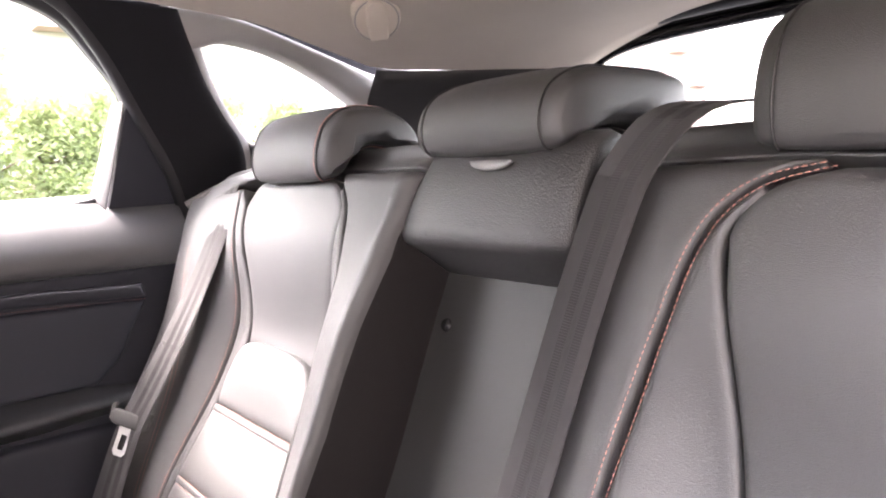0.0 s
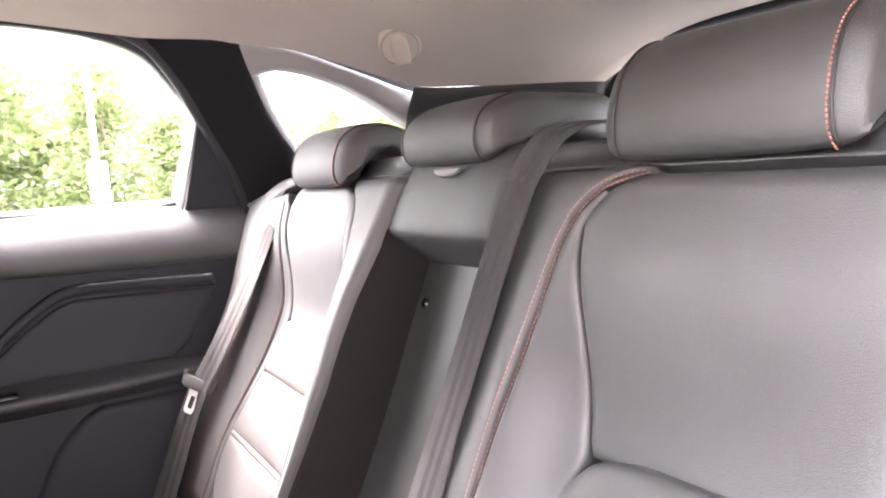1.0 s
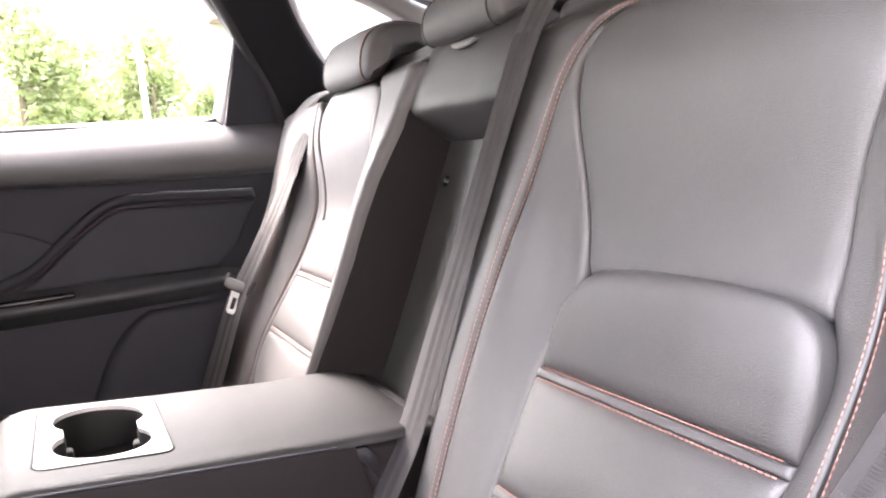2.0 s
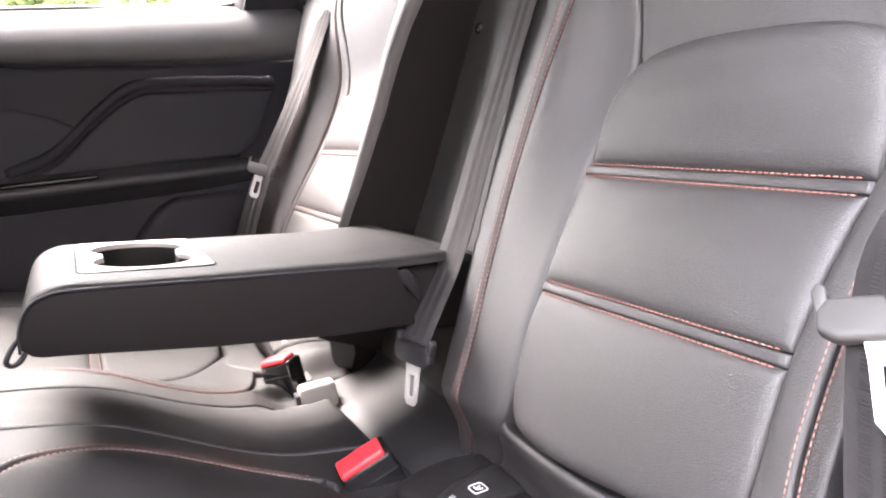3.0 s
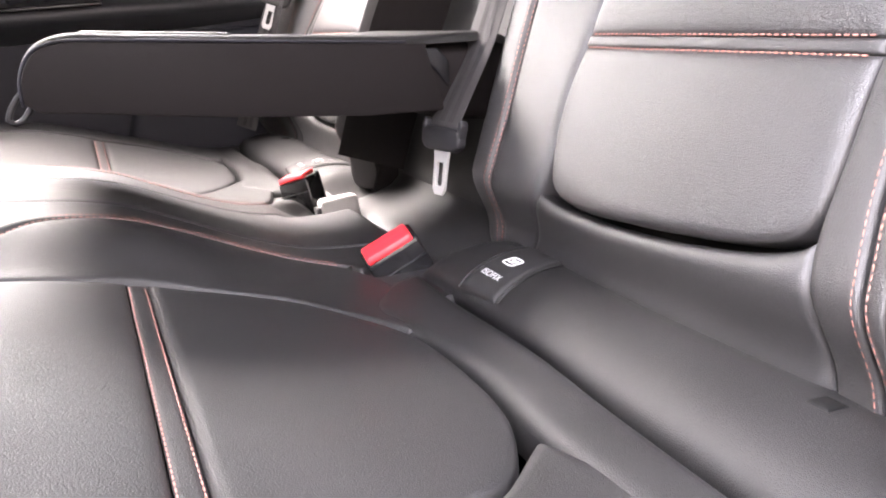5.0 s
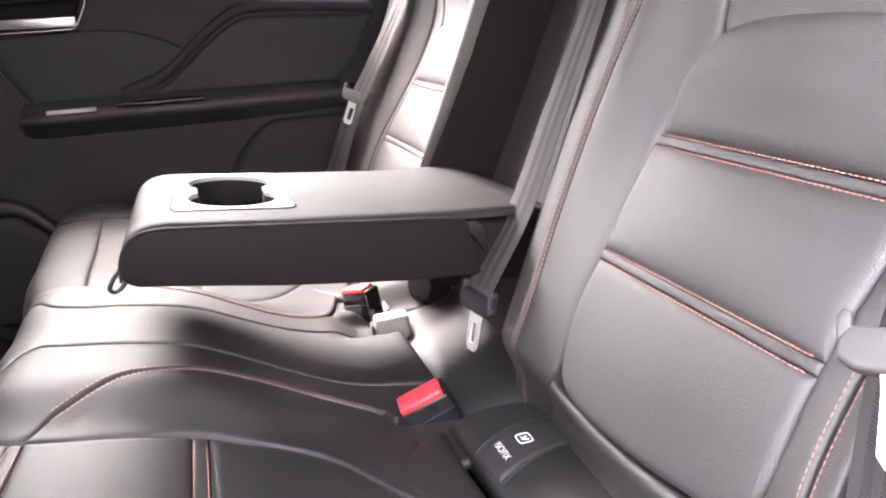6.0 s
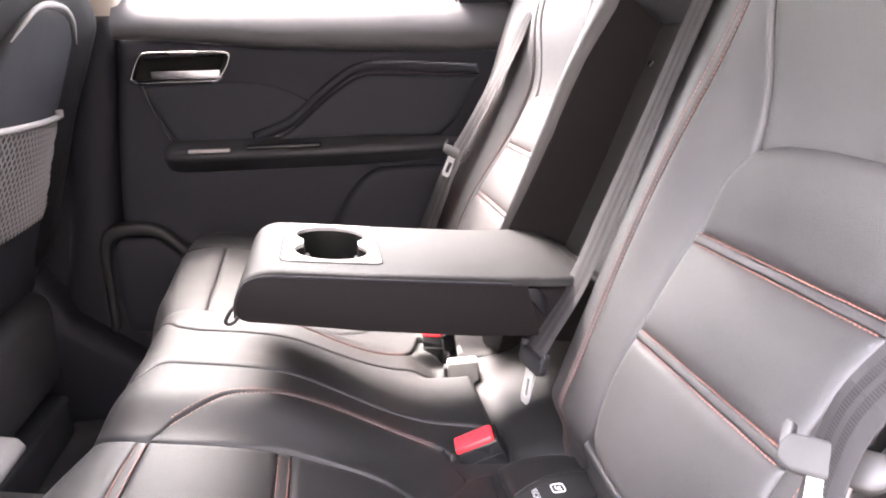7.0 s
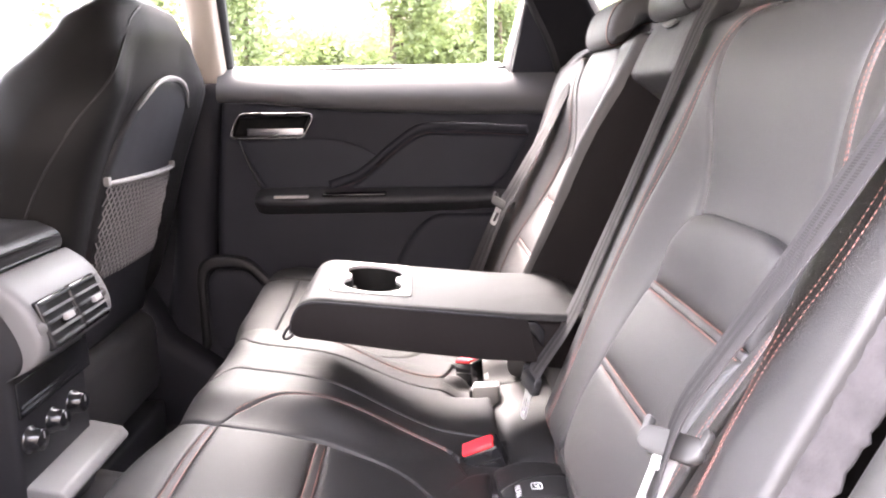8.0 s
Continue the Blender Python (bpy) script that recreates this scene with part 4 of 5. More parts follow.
def belt_thing(label, points, dirs, at, xdir, zdir, holder, hl, width=0.047):
    belt = thing("seat_belt", label, "seat belt", "rear seat belts")
    bm, p, d = ribbon(points, dirs, width)
    flat_shade(part("webbing", bm, WEB, belt, "woven dark grey webbing"))
    for b in belt_bands(p, d, width):
        flat_shade(part("woven_stripe", b, BAND, belt))
    tongue(belt, axes(at, xdir, zdir) @ Matrix.Diagonal((0.80, 0.80, 0.86, 1)), holder, hl)
    return belt


bp = back_point
centre_line = [(0.600, 0.262, 1.080), (0.545, 0.268, 1.092), (0.495, 0.280, 1.092), bp(0.300, 0.540, 0.010), bp(0.330, 0.50, 0.012), bp(0.341, 0.46, 0.010), bp(0.352, 0.40, 0.007), bp(0.364, 0.30, 0.005), bp(0.376, 0.20, 0.004), bp(0.381, 0.10, 0.006), (0.248, 0.379, 0.622), (0.232, 0.375, 0.600)]
belt_thing("dark grey centre seat belt hanging over the backrest edge, tongue dangling", centre_line, [(0, 1, 0), (0, 1, 0), (0, 1, 0.05), (0.0, 1, 0.08), (0.05, 1, 0.1), (0.08, 1, 0.1), (0.08, 1, 0.05), (0.06, 1, 0.0), (0.05, 1, 0), (0.0, 1, 0), (0.0, 1, 0), (-0.1, 1, 0)], (0.229, 0.372, 0.588), (-0.15, 1.0, 0.0), (0.20, 0.08, 1.0), PLASTIC, "black plastic tongue grip")
far_line = [(0.480, 1.030, 1.062), bp(1.008, 0.500, 0.004), bp(1.002, 0.460, 0.006), bp(1.002, 0.400, 0.010), bp(1.012, 0.320, 0.017), bp(1.038, 0.200, 0.030), bp(1.056, 0.130, 0.038), bp(1.064, 0.0, 0.040), bp(1.068, -0.07, 0.040)]
belt_thing("dark grey seat belt with steel tongue beside the rear door", far_line, [(0.0, 1, 0.1), (-0.3, 0.9, 0.1), (-0.40, 0.88, 0.18)] + [(-0.50, 0.85, 0.22)] * 6, (0.266, 1.055, 0.728), (0.032, -0.036, -0.017), (0.030, -0.012, 0.0435), GRIP, "light grey tongue grip")
near_line = [(0.560, -0.130, 1.100), (0.500, -0.128, 1.060), bp(-0.144, 0.46, 0.016), bp(-0.128, 0.385, 0.030), bp(-0.104, 0.290, 0.036), bp(-0.078, 0.21, 0.040), bp(-0.056, 0.150, 0.038), (0.235, -0.075, 0.62), (0.205, -0.10, 0.50)]
belt_thing("dark grey seat belt with steel tongue over the outer bolster", near_line, [(0.0, -1, 0.1), (-0.1, -1, 0.1), (-0.25, -1, 0), (-0.3, -1, 0), (-0.3, -1, 0), (-0.3, -0.95, 0.05), (-0.3, -0.95, 0.1), (-0.3, -0.95, 0), (-0.3, -0.95, 0)], (0.266, -0.056, 0.7125), (0.50, -0.85, 0.15), (0.60, 0.15, 0.75), GRIP, "light grey tongue grip")


# ---- buckles ----
def buckle(label, m):
    """A buckle along its own x: a black housing with a sloped mouth and a red button set into it; -y is the button's side."""
    bk = thing("seat_belt_buckle", label, "buckle", "rear buckles")
    part("housing", moved(prism([(-0.013, -0.040), (0.013, -0.040), (0.013, 0.014), (0.010, 0.016), (-0.010, 0.012), (-0.0135, 0.009)], -0.024, 0.026, "x", 0.0025, 2), m), PLASTIC_GLOSS, bk, "black buckle housing")
    part("release_button", moved(prism([(-0.0140, 0.0105), (-0.0125, 0.0165), (0.004, 0.0205), (0.0075, 0.0195), (0.0075, 0.010), (-0.008, 0.008)], -0.022, 0.022, "x", 0.002, 2), m), RED, bk, "red release button")
    part("housing_line", moved(tube([(-0.024, -0.0142, -0.006), (0.026, -0.0142, -0.006)], 0.0007, 5), m), PLASTIC, bk)
    return bk


buckle("seat belt buckle with bright red button sunk into the bench", axes((0.164, 0.354, 0.499), (0.039, -0.008, 0.018), (-0.36, 0.0, 0.92)))
buckle("black seat belt buckle with narrow red button beside the centre hump", axes((0.166, 0.656, 0.503), (0.030, -0.050, 0.016), (-0.10, 0.30, 0.95)))
STALK = material("stalk_grey", (0.30, 0.295, 0.29), 0.5, vary=0.08, grain=0.2, scale=1500)
tab = thing("buckle_stalk", "pale grey block-shaped stalk of the centre buckle", "buckle", "rear buckles")
sm = Matrix.Translation((0.190, 0.590, 0.489)) @ Euler((radians(-10), radians(-3), radians(-8))).to_matrix().to_4x4()
part("stalk_block", moved(box(-0.022, 0.022, -0.018, 0.018, -0.035, 0.012, 0.005), sm), STALK, tab)
part("stalk_slot", moved(box(-0.027, -0.0215, -0.015, 0.015, -0.030, 0.004, 0.002), sm), PLASTIC, tab, "dark stalk end")


# ---- far rear door ----
def glass_y(z):
    return 1.21 - 0.35 * (z - 1.03)


def door_point(x, z, o):
    return (x, 1.195 - o, z)


def post_point(x, z, o):
    return (x, glass_y(z) - o, z)


WIN = [(-0.335, 1.031), (-0.02, 1.034), (0.300, 1.036), (0.322, 1.10), (0.331, 1.160), (0.320, 1.190), (0.292, 1.226), (0.245, 1.276), (0.170, 1.303), (0.05, 1.317), (-0.15, 1.322), (-0.29, 1.318), (-0.325, 1.29), (-0.333, 1.15)]
door = thing("car_door", "closed rear car door with dark trim and chrome handle", "car door")


def belt_roll(u, v, o):
    """The padded upper strip: v runs from the glass over the roll and down."""
    prof = resample([(1.234, 1.033), (1.216, 1.034), (1.190, 1.024), (1.166, 1.008), (1.148, 0.986), (1.139, 0.962), (1.145, 0.944), (1.175, 0.938)], 40)
    k = np.interp(v, np.linspace(0, 1, 40), prof[:, 0]), np.interp(v, np.linspace(0, 1, 40), prof[:, 1])
    drop = -0.020 * v * smooth(-0.30, 0.30, u) + 0.018 * v * smooth(-0.05, -0.36, u) + 0.004 * smooth(-0.3, 0.3, u)
    return (u, float(k[0]) - o * 0.7, float(k[1]) + drop + o * 0.7)


rows = [[belt_roll(x, v, 0.0) for v in np.linspace(0, 1, 28)] for x in np.linspace(-0.362, 0.405, 30)]
bm = sheet(rows)
part("upper_pad", bm, BELT_PAD, door, "grey grained upper door pad")
part("glass_strip", box(-0.36, 0.31, 1.222, 1.236, 1.018, 1.037, 0.003), PLASTIC, door, "black window seal")
# main panel
part("door_panel", pad(door_point, [(-0.405, 0.30), (-0.40, 0.6), (-0.385, 0.80), (-0.365, 0.965)], [(0.42, 0.30), (0.42, 0.6), (0.42, 0.80), (0.42, 0.93)], n=20, m=30, edge=0.012, drop=0.008, skirt=0.03), DOOR_TRIM, door)
# inlay above the armrest, its raised lower border sweeping up
part("door_inlay", pad(door_point, [(-0.335, 0.865), (-0.30, 0.80), (-0.27, 0.752), (-0.23, 0.748)], [(-0.335, 0.868), (-0.10, 0.868), (0.00, 0.815), (-0.105, 0.752)], n=20, m=20, edge=0.020, drop=0.0025, lift=0.003), DOOR_BLUE, door)
part("pull_panel", pad(door_point, [(-0.085, 0.752), (-0.045, 0.776), (0.02, 0.830), (0.075, 0.868), (0.110, 0.880)], [(0.26, 0.752), (0.30, 0.79), (0.32, 0.83), (0.335, 0.855), (0.345, 0.872)], n=24, m=20, edge=0.014, drop=0.005, lift=0.010), DOOR_BLUE, door)
ridge = [(-0.125, 0.752), (-0.10, 0.760), (-0.05, 0.779), (0.02, 0.836), (0.070, 0.872), (0.100, 0.884), (0.165, 0.886), (0.26, 0.881), (0.345, 0.876)]
part("accent_ridge", pad(door_point, ridge, [(x - 0.004, z + 0.020) for x, z in ridge], n=60, m=10, edge=0.010, drop=0.008, lift=0.014, skirt=0.012), DOOR_TRIM, door, "raised soft band on the door trim")
both = stitches(door_point, [(x, z - 0.003) for x, z in ridge[1:]], o=0.0150)
part("stitching", both, THREAD_MUTED, door, "muted orange stitching")
# armrest ledge
LEDGE = material("ledge_vinyl", (0.035, 0.036, 0.040), 0.48, grain=0.25, scale=800, vary=0.1, kind="leather")
ledge = bmesh.new()
rows = []
for x, k in ((-0.300, 0.15), (-0.296, 0.55), (-0.286, 0.85), (-0.26, 1.0), (0.05, 1.0), (0.17, 0.85), (0.26, 0.55), (0.33, 0.15), (0.36, 0.02)):
    prof = [(0.0, 0.760), (0.020, 0.752), (0.050, 0.746), (0.066, 0.740), (0.071, 0.734), (0.068, 0.727), (0.052, 0.719), (0.026, 0.709), (0.0, 0.694)]
    rows.append([(x, 1.195 - a * k, 0.722 + (z - 0.722) * (0.4 + 0.6 * k)) for a, z in prof])
sheet(rows, ledge)
part("armrest_ledge", ledge, LEDGE, door, "dark door armrest")
part("window_switch", box(-0.246, -0.168, 1.126, 1.140, 0.7405, 0.7475, 0.002), SILVER, door, "silver window switch")
part("ledge_pocket", box(-0.137, 0.010, 1.128, 1.160, 0.742, 0.7500, 0.004), PLASTIC_GLOSS, door, "black grip pocket")
# handle
frame_line = [(-0.346, 0.881), (-0.338, 0.905), (-0.326, 0.924), (-0.316, 0.930), (-0.24, 0.930), (-0.165, 0.929), (-0.158, 0.923), (-0.166, 0.902), (-0.180, 0.880), (-0.188, 0.876), (-0.26, 0.875), (-0.338, 0.876)]
handle = part("handle_frame", tube([door_point(x, z, 0.014) for x, z in resample(frame_line + frame_line[:1], 80)[:-1]], 0.0028, 8, closed=True), CHROME, door, "chrome handle surround")
# recess coloured near black for the shade behind the lever
part("handle_recess", pad(door_point, [(-0.343, 0.880), (-0.326, 0.921)], [(-0.184, 0.879), (-0.163, 0.925)], n=8, m=14, edge=0.02, drop=-0.006, lift=0.006, skirt=-0.01), HOLE_SHADE, door, "handle recess with its shade in the colour")
part("door_handle", moved(box(-0.066, 0.066, -0.006, 0.006, -0.010, 0.010, 0.003), Matrix.Translation((-0.243, 1.183, 0.888))), CHROME, door, "chrome pull lever")
# lower door: swept pocket and speaker
part("pocket_sweep", pad(door_point, [(-0.02, 0.42), (0.01, 0.53), (0.05, 0.62), (0.095, 0.672), (0.13, 0.69)], [(0.30, 0.42), (0.32, 0.53), (0.33, 0.60), (0.34, 0.65), (0.34, 0.69)], n=24, m=14, edge=0.02, drop=0.014, lift=0.016), DOOR_TRIM, door)
part("speaker_cover", pad(door_point, [(-0.424, 0.36), (-0.426, 0.45), (-0.424, 0.54), (-0.405, 0.566)], [(-0.24, 0.36), (-0.25, 0.44), (-0.285, 0.515), (-0.335, 0.566)], n=24, m=20, edge=0.03, drop=0.012, lift=0.020), DOOR_TRIM, door, "dark speaker cover")
rim = [(-0.446, 0.36), (-0.447, 0.48), (-0.446, 0.56), (-0.432, 0.590), (-0.40, 0.600), (-0.338, 0.595), (-0.302, 0.570), (-0.262, 0.520), (-0.234, 0.45), (-0.222, 0.36)]
part("speaker_rim", pad(door_point, rim, [(-0.345 + (x + 0.345) * 0.80, 0.46 + (z - 0.46) * 0.80) for x, z in rim], n=60, m=8, edge=0.009, drop=0.008, lift=0.030), PLASTIC, door, "raised speaker surround")
part("panel_seam", tube([door_point(x, z, 0.0005) for x, z in resample([(-0.330, 0.868), (-0.318, 0.83), (-0.300, 0.785), (-0.285, 0.755)], 20)], 0.002, 6), PLASTIC_GLOSS, door)
# outer skin
part("outer_skin", box(-0.40, 0.43, 1.262, 1.275, 0.10, 1.02, 0.006), PAINT, door, "dark body paint")
# window frame of the door
ring = resample(WIN + WIN[:1], 121)[:-1]
c = np.array([0.0, 1.17])
frame_rows = []
for grow, o in ((0.0, -0.012), (0.0, 0.008), (0.004, 0.014), (0.012, 0.018), (0.020, 0.014), (0.022, -0.012)):
    row = []
    for x, z in ring:
        d = np.array([x, z]) - c
        d /= np.linalg.norm(d)
        row.append(post_point(x + d[0] * grow, z + d[1] * grow, o))
    frame_rows.append(row)
fr = sheet(frame_rows, closed_i=True, closed_j=True)
part("window_seal", fr, PLASTIC, door, "black rubber window seal")
pane_bm = bmesh.new()
pane_bm.faces.new([pane_bm.verts.new(post_point(x, z, -0.004)) for x, z in ring])
g = part("window_pane", pane_bm, GLASS, door, "clear side window glass")
g.visible_shadow = False
# fixed trim at the rear of the window
blk = bmesh.new()
outl = [(0.300, 1.010), (0.405, 1.000), (0.395, 1.055), (0.360, 1.115), (0.333, 1.166), (0.327, 1.168)]
for k, o in enumerate((0.034,)):
    sheet([[post_point(x, z, -0.01) for x, z in outl], [post_point(x, z, 0.030) for x, z in outl], [post_point(x + (0.35 - x) * 0.05, z + (1.07 - z) * 0.04, 0.036) for x, z in outl]], blk, closed_j=True)
    blk.faces.new([blk.verts.new(post_point(x + (0.35 - x) * 0.05, z + (1.07 - z) * 0.04, 0.036)) for x, z in outl])
flat_shade(part("window_corner_trim", blk, DOOR_TRIM, door, "black triangular window corner trim"))
# pale strip: the light on the corner trim's edge is put into its colour
part("corner_trim_edge", solid_sheet([[post_point(0.298, 1.012, 0.036), post_point(0.326, 1.168, 0.034)], [post_point(0.281, 1.012, 0.004), post_point(0.318, 1.166, 0.004)]], 0.002), GREY_TRIM, door, "trim edge with its light painted in pale grey")


# ---- body sides, roof, rear: the setting ----
def structure(name, bm, mat, label="", smooth_it=True):
    return tagged(part(name, bm, mat, None, "", smooth_it), label, "", "", "structure")


def side_y(f):
    return (lambda p: p) if f > 0 else (lambda p: (p[0], 0.98 - p[1], p[2]))


def far_side(f):
    turn = side_y(f)
    post = lambda x, z, o: turn(post_point(x, z, o))
    tag = "far" if f > 0 else "near"
    left = [(0.236, 1.297), (0.262, 1.268), (0.300, 1.218), (0.345, 1.140), (0.388, 1.065), (0.415, 0.995)]
    right = [(0.424, 1.292), (0.444, 1.245), (0.468, 1.195), (0.500, 1.145), (0.535, 1.095), (0.548, 0.995)]
    if f < 0:
        left, right = [q for q in left if q[1] > 1.05], [q for q in right if q[1] > 1.05]
    structure("c_pillar_" + tag, pad(post, left, [(x - 0.024, z) for x, z in right], n=30, m=24, edge=0.030, drop=0.014, lift=0.048, sides=(True, True), ends=(False, False), skirt=0.02), PILLAR, "dark cloth-covered rear pillar trim")
    rev = resample(right, 30)
    # the window light on the dark pillar's rounded edge is painted as grey
    structure("pillar_reveal_" + tag, sheet([[post(x + dx, z, o) for dx, o in ((-0.046, 0.026), (-0.036, 0.034), (-0.028, 0.035), (-0.019, 0.032), (-0.010, 0.025), (-0.003, 0.015), (0.001, 0.004), (0.002, -0.012))] for x, z in rev]), GREY_TRIM, "rounded pillar edge at the quarter window, its light painted in grey")
    back_low = [(-0.45, 1.325), (-0.2, 1.331), (0.05, 1.325), (0.17, 1.311), (0.235, 1.290), (0.29, 1.262), (0.36, 1.262), (0.43, 1.270), (0.512, 1.270), (0.60, 1.245), (0.66, 1.228), (0.74, 1.204), (0.83, 1.188)]
    structure("roof_side_lining_" + tag, sheet([[post(x, z, 0.012), post(x, z + 0.05, 0.012), post(x, z + 0.11, 0.012)] for x, z in back_low]), PILLAR, "dark lining behind the roof edge")
    structure("door_seal_" + tag, tube([post(x, z, 0.034) for x, z in resample([(-0.36, 1.332), (-0.15, 1.338), (0.05, 1.332), (0.175, 1.318), (0.245, 1.292), (0.295, 1.236), (0.340, 1.158), (0.388, 1.075), (0.415, 0.995), (0.418, 0.9), (0.395, 0.75)], 90)], 0.011, 8), PLASTIC, "black rubber door seal")
    upper = [(0.380, 1.300), (0.440, 1.296), (0.512, 1.283), (0.60, 1.258), (0.66, 1.240), (0.74, 1.216), (0.83, 1.20)]
    lower = [(0.395, 1.235), (0.440, 1.247), (0.475, 1.256), (0.560, 1.240), (0.650, 1.203), (0.735, 1.155), (0.83, 1.11)]
    structure("quarter_trim_" + tag, pad(post, upper, lower, n=30, m=12, edge=0.012, drop=0.008, lift=0.040, ends=(False, False), skirt=0.03), GREY_TRIM, "grey quarter window trim")
    structure("quarter_sill_" + tag, pad(post, [(0.525, 1.105), (0.62, 1.10), (0.72, 1.10), (0.86, 1.09)], [(0.53, 0.88), (0.62, 0.88), (0.72, 0.88), (0.86, 0.88)], n=16, m=12, edge=0.02, drop=0.015, lift=0.035), PLASTIC_SOFT, "dark trim below the quarter window")
    q = bmesh.new()
    q.faces.new([q.verts.new(post(x, z, 0.0)) for x, z in [(0.430, 1.26), (0.47, 1.275), (0.60, 1.245), (0.84, 1.12), (0.84, 1.08), (0.50, 1.08)]])
    gl = structure("quarter_window_" + tag, q, GLASS, "clear quarter window glass", False)
    gl.visible_shadow = False
    # dark rear post and load-space side
    top = [(0.735, 1.085, 1.218), (0.80, 1.035, 1.212), (0.87, 0.975, 1.208), (0.95, 0.930, 1.208), (1.06, 0.895, 1.207)]
    mid = [(0.735, 1.130, 1.140), (0.80, 1.10, 1.135), (0.87, 1.06, 1.13), (0.97, 1.02, 1.12), (1.12, 0.99, 1.10)]
    low = [(0.735, 1.16, 0.86), (0.80, 1.13, 0.86), (0.87, 1.10, 0.86), (0.98, 1.07, 0.86), (1.22, 1.05, 0.86)]
    rows = []
    for i in range(21):
        k = i / 20
        a, b, c2 = (resample(v, 21) for v in (top, mid, low))
        col = resample([a[i], b[i], c2[i]], 14)
        rows.append([turn(tuple(p)) for p in col])
    structure("rear_post_" + tag, solid_sheet(rows, -0.01 if f > 0 else 0.01), POST_TRIM, "black rear post trim")
    structure("load_side_" + tag, box(0.56, 1.36, *((1.10, 1.13) if f > 0 else (-0.15, -0.12)), 0.25, 0.90, 0.01), PLASTIC_SOFT, "dark load space side")
    structure("roof_rail_" + tag, pad(post, [(-1.15, 1.30), (-0.6, 1.345), (0.0, 1.345), (0.2, 1.33), (0.45, 1.315), (0.84, 1.22)], [(-1.15, 1.34), (-0.6, 1.38), (0.0, 1.38), (0.2, 1.37), (0.45, 1.36), (0.84, 1.26)], n=30, m=6, edge=0.01, drop=0.008, lift=-0.01), PAINT, "dark painted roof rail")
    structure("sill_" + tag, box(-1.2, 0.45, *((1.16, 1.27) if f > 0 else (-0.29, -0.18)), 0.05, 0.26, 0.02), PLASTIC, "black door sill")


far_side(1)
far_side(-1)
structure("door_opening_trim_near", tube([back_point(s - 0.056, h, -0.010) for s, h in edge_line], 0.022, 12), RECESS, "rounded dark grey door opening trim")
structure("pillar_foot_trim", tube([post_point(x, z, 0.055) for x, z in resample([(0.412, 1.012), (0.45, 1.030), (0.50, 1.048), (0.545, 1.060)], 20)], 0.006, 8), GREY_TRIM, "grey trim at the pillar foot")
structure("body_side_far", box(-1.45, 1.30, 1.240, 1.258, 0.08, 1.012, 0.004), PLASTIC_SOFT, "dark inner body side")
structure("rear_side_far", box(0.40, 0.80, 1.185, 1.205, 0.15, 1.02, 0.006), PLASTIC_SOFT, "dark trim beside the rear seat")

# unseen wall, added to block low sky light from the near side
BLOCKER_GREY = material("light_blocker_grey", (0.12, 0.112, 0.106), 0.9, grain=0.5, scale=30, vary=0.15, wear=0.7)
structure("light_blocker_wall", box(-14.0, 14.0, -3.15, -2.9, -0.42, 3.4), BLOCKER_GREY, "unseen added wall that keeps sky light off the near side")


def roof_edge(x):
    return float(np.interp(x, [-1.2, -0.6, 0.0, 0.11, 0.243, 0.347, 0.512, 0.643, 0.741, 0.90, 1.06], [1.262, 1.312, 1.318, 1.308, 1.295, 1.297, 1.282, 1.246, 1.220, 1.208, 1.206]))


def roof_side(x):
    return float(np.interp(x, [-1.2, -0.6, 0.0, 0.35, 0.64, 0.735, 0.80, 0.87, 0.95, 1.06], [1.02, 1.05, 1.062, 1.068, 1.082, 1.088, 1.038, 0.978, 0.933, 0.897]))


def roof_z(x, y):
    d = min(abs(y - 0.49) / (roof_side(x) - 0.49), 1.0)
    rise = float(np.interp(x, [-1.2, 0.0, 0.6, 1.06], [0.05, 0.045, 0.030, 0.068]))
    return roof_edge(x) + rise * (1 - d ** 2.6)


rows = []
for i in range(61):
    x = -1.2 + 2.26 * i / 60
    row = []
    for j in range(41):
        k = 2 * (0.5 - 0.5 * math.cos(math.pi * j / 40)) - 1
        y = 0.49 + k * (roof_side(x) - 0.49)
        row.append((x, y, roof_z(x, y)))
    rows.append(row)


def roof_sheet(lift, thick):
    """The roof as a curved sheet."""
    bm = sheet([[(x, y, z + lift) for x, y, z in r] for r in rows])
    bmesh.ops.recalc_face_normals(bm, faces=bm.faces)
    bmesh.ops.solidify(bm, geom=bm.faces[:], thickness=thick)
    return bm


tagged(part("ceiling", roof_sheet(0.0, -0.025), HEADLINER), "beige cloth headliner with curved edges", "", "", "structure")
tagged(part("roof_skin", roof_sheet(0.035, -0.004), PAINT), "dark painted car roof", "", "", "structure")

# tailgate: arched frame, glass and the panel under it
arch = [(1.22, 1.045, 0.90), (1.12, 0.985, 1.08), (1.065, 0.955, 1.19), (1.055, 0.940, 1.232), (1.05, 0.895, 1.258), (1.045, 0.80, 1.272), (1.04, 0.65, 1.277), (1.04, 0.49, 1.278)]
arch = arch + [(x, 0.98 - y, z) for x, y, z in arch[-2::-1]]
structure("tailgate_frame", tube(arch, 0.020, 10, smooth_n=80), PLASTIC, "black tailgate frame")
inner = [(x + 0.035, 0.49 + (y - 0.49) * 0.935, z - 0.028) for x, y, z in arch]
structure("tailgate_header", sheet([[tuple(Vector(a).lerp(Vector(b), q) + Vector((0.012 * (1 - q), 0, 0.016 * (1 - q)))) for a, b in zip(resample(arch, 80), resample(inner, 80))] for q in (0.0, 0.33, 0.66, 1.0)]), PLASTIC, "black header above the rear window")
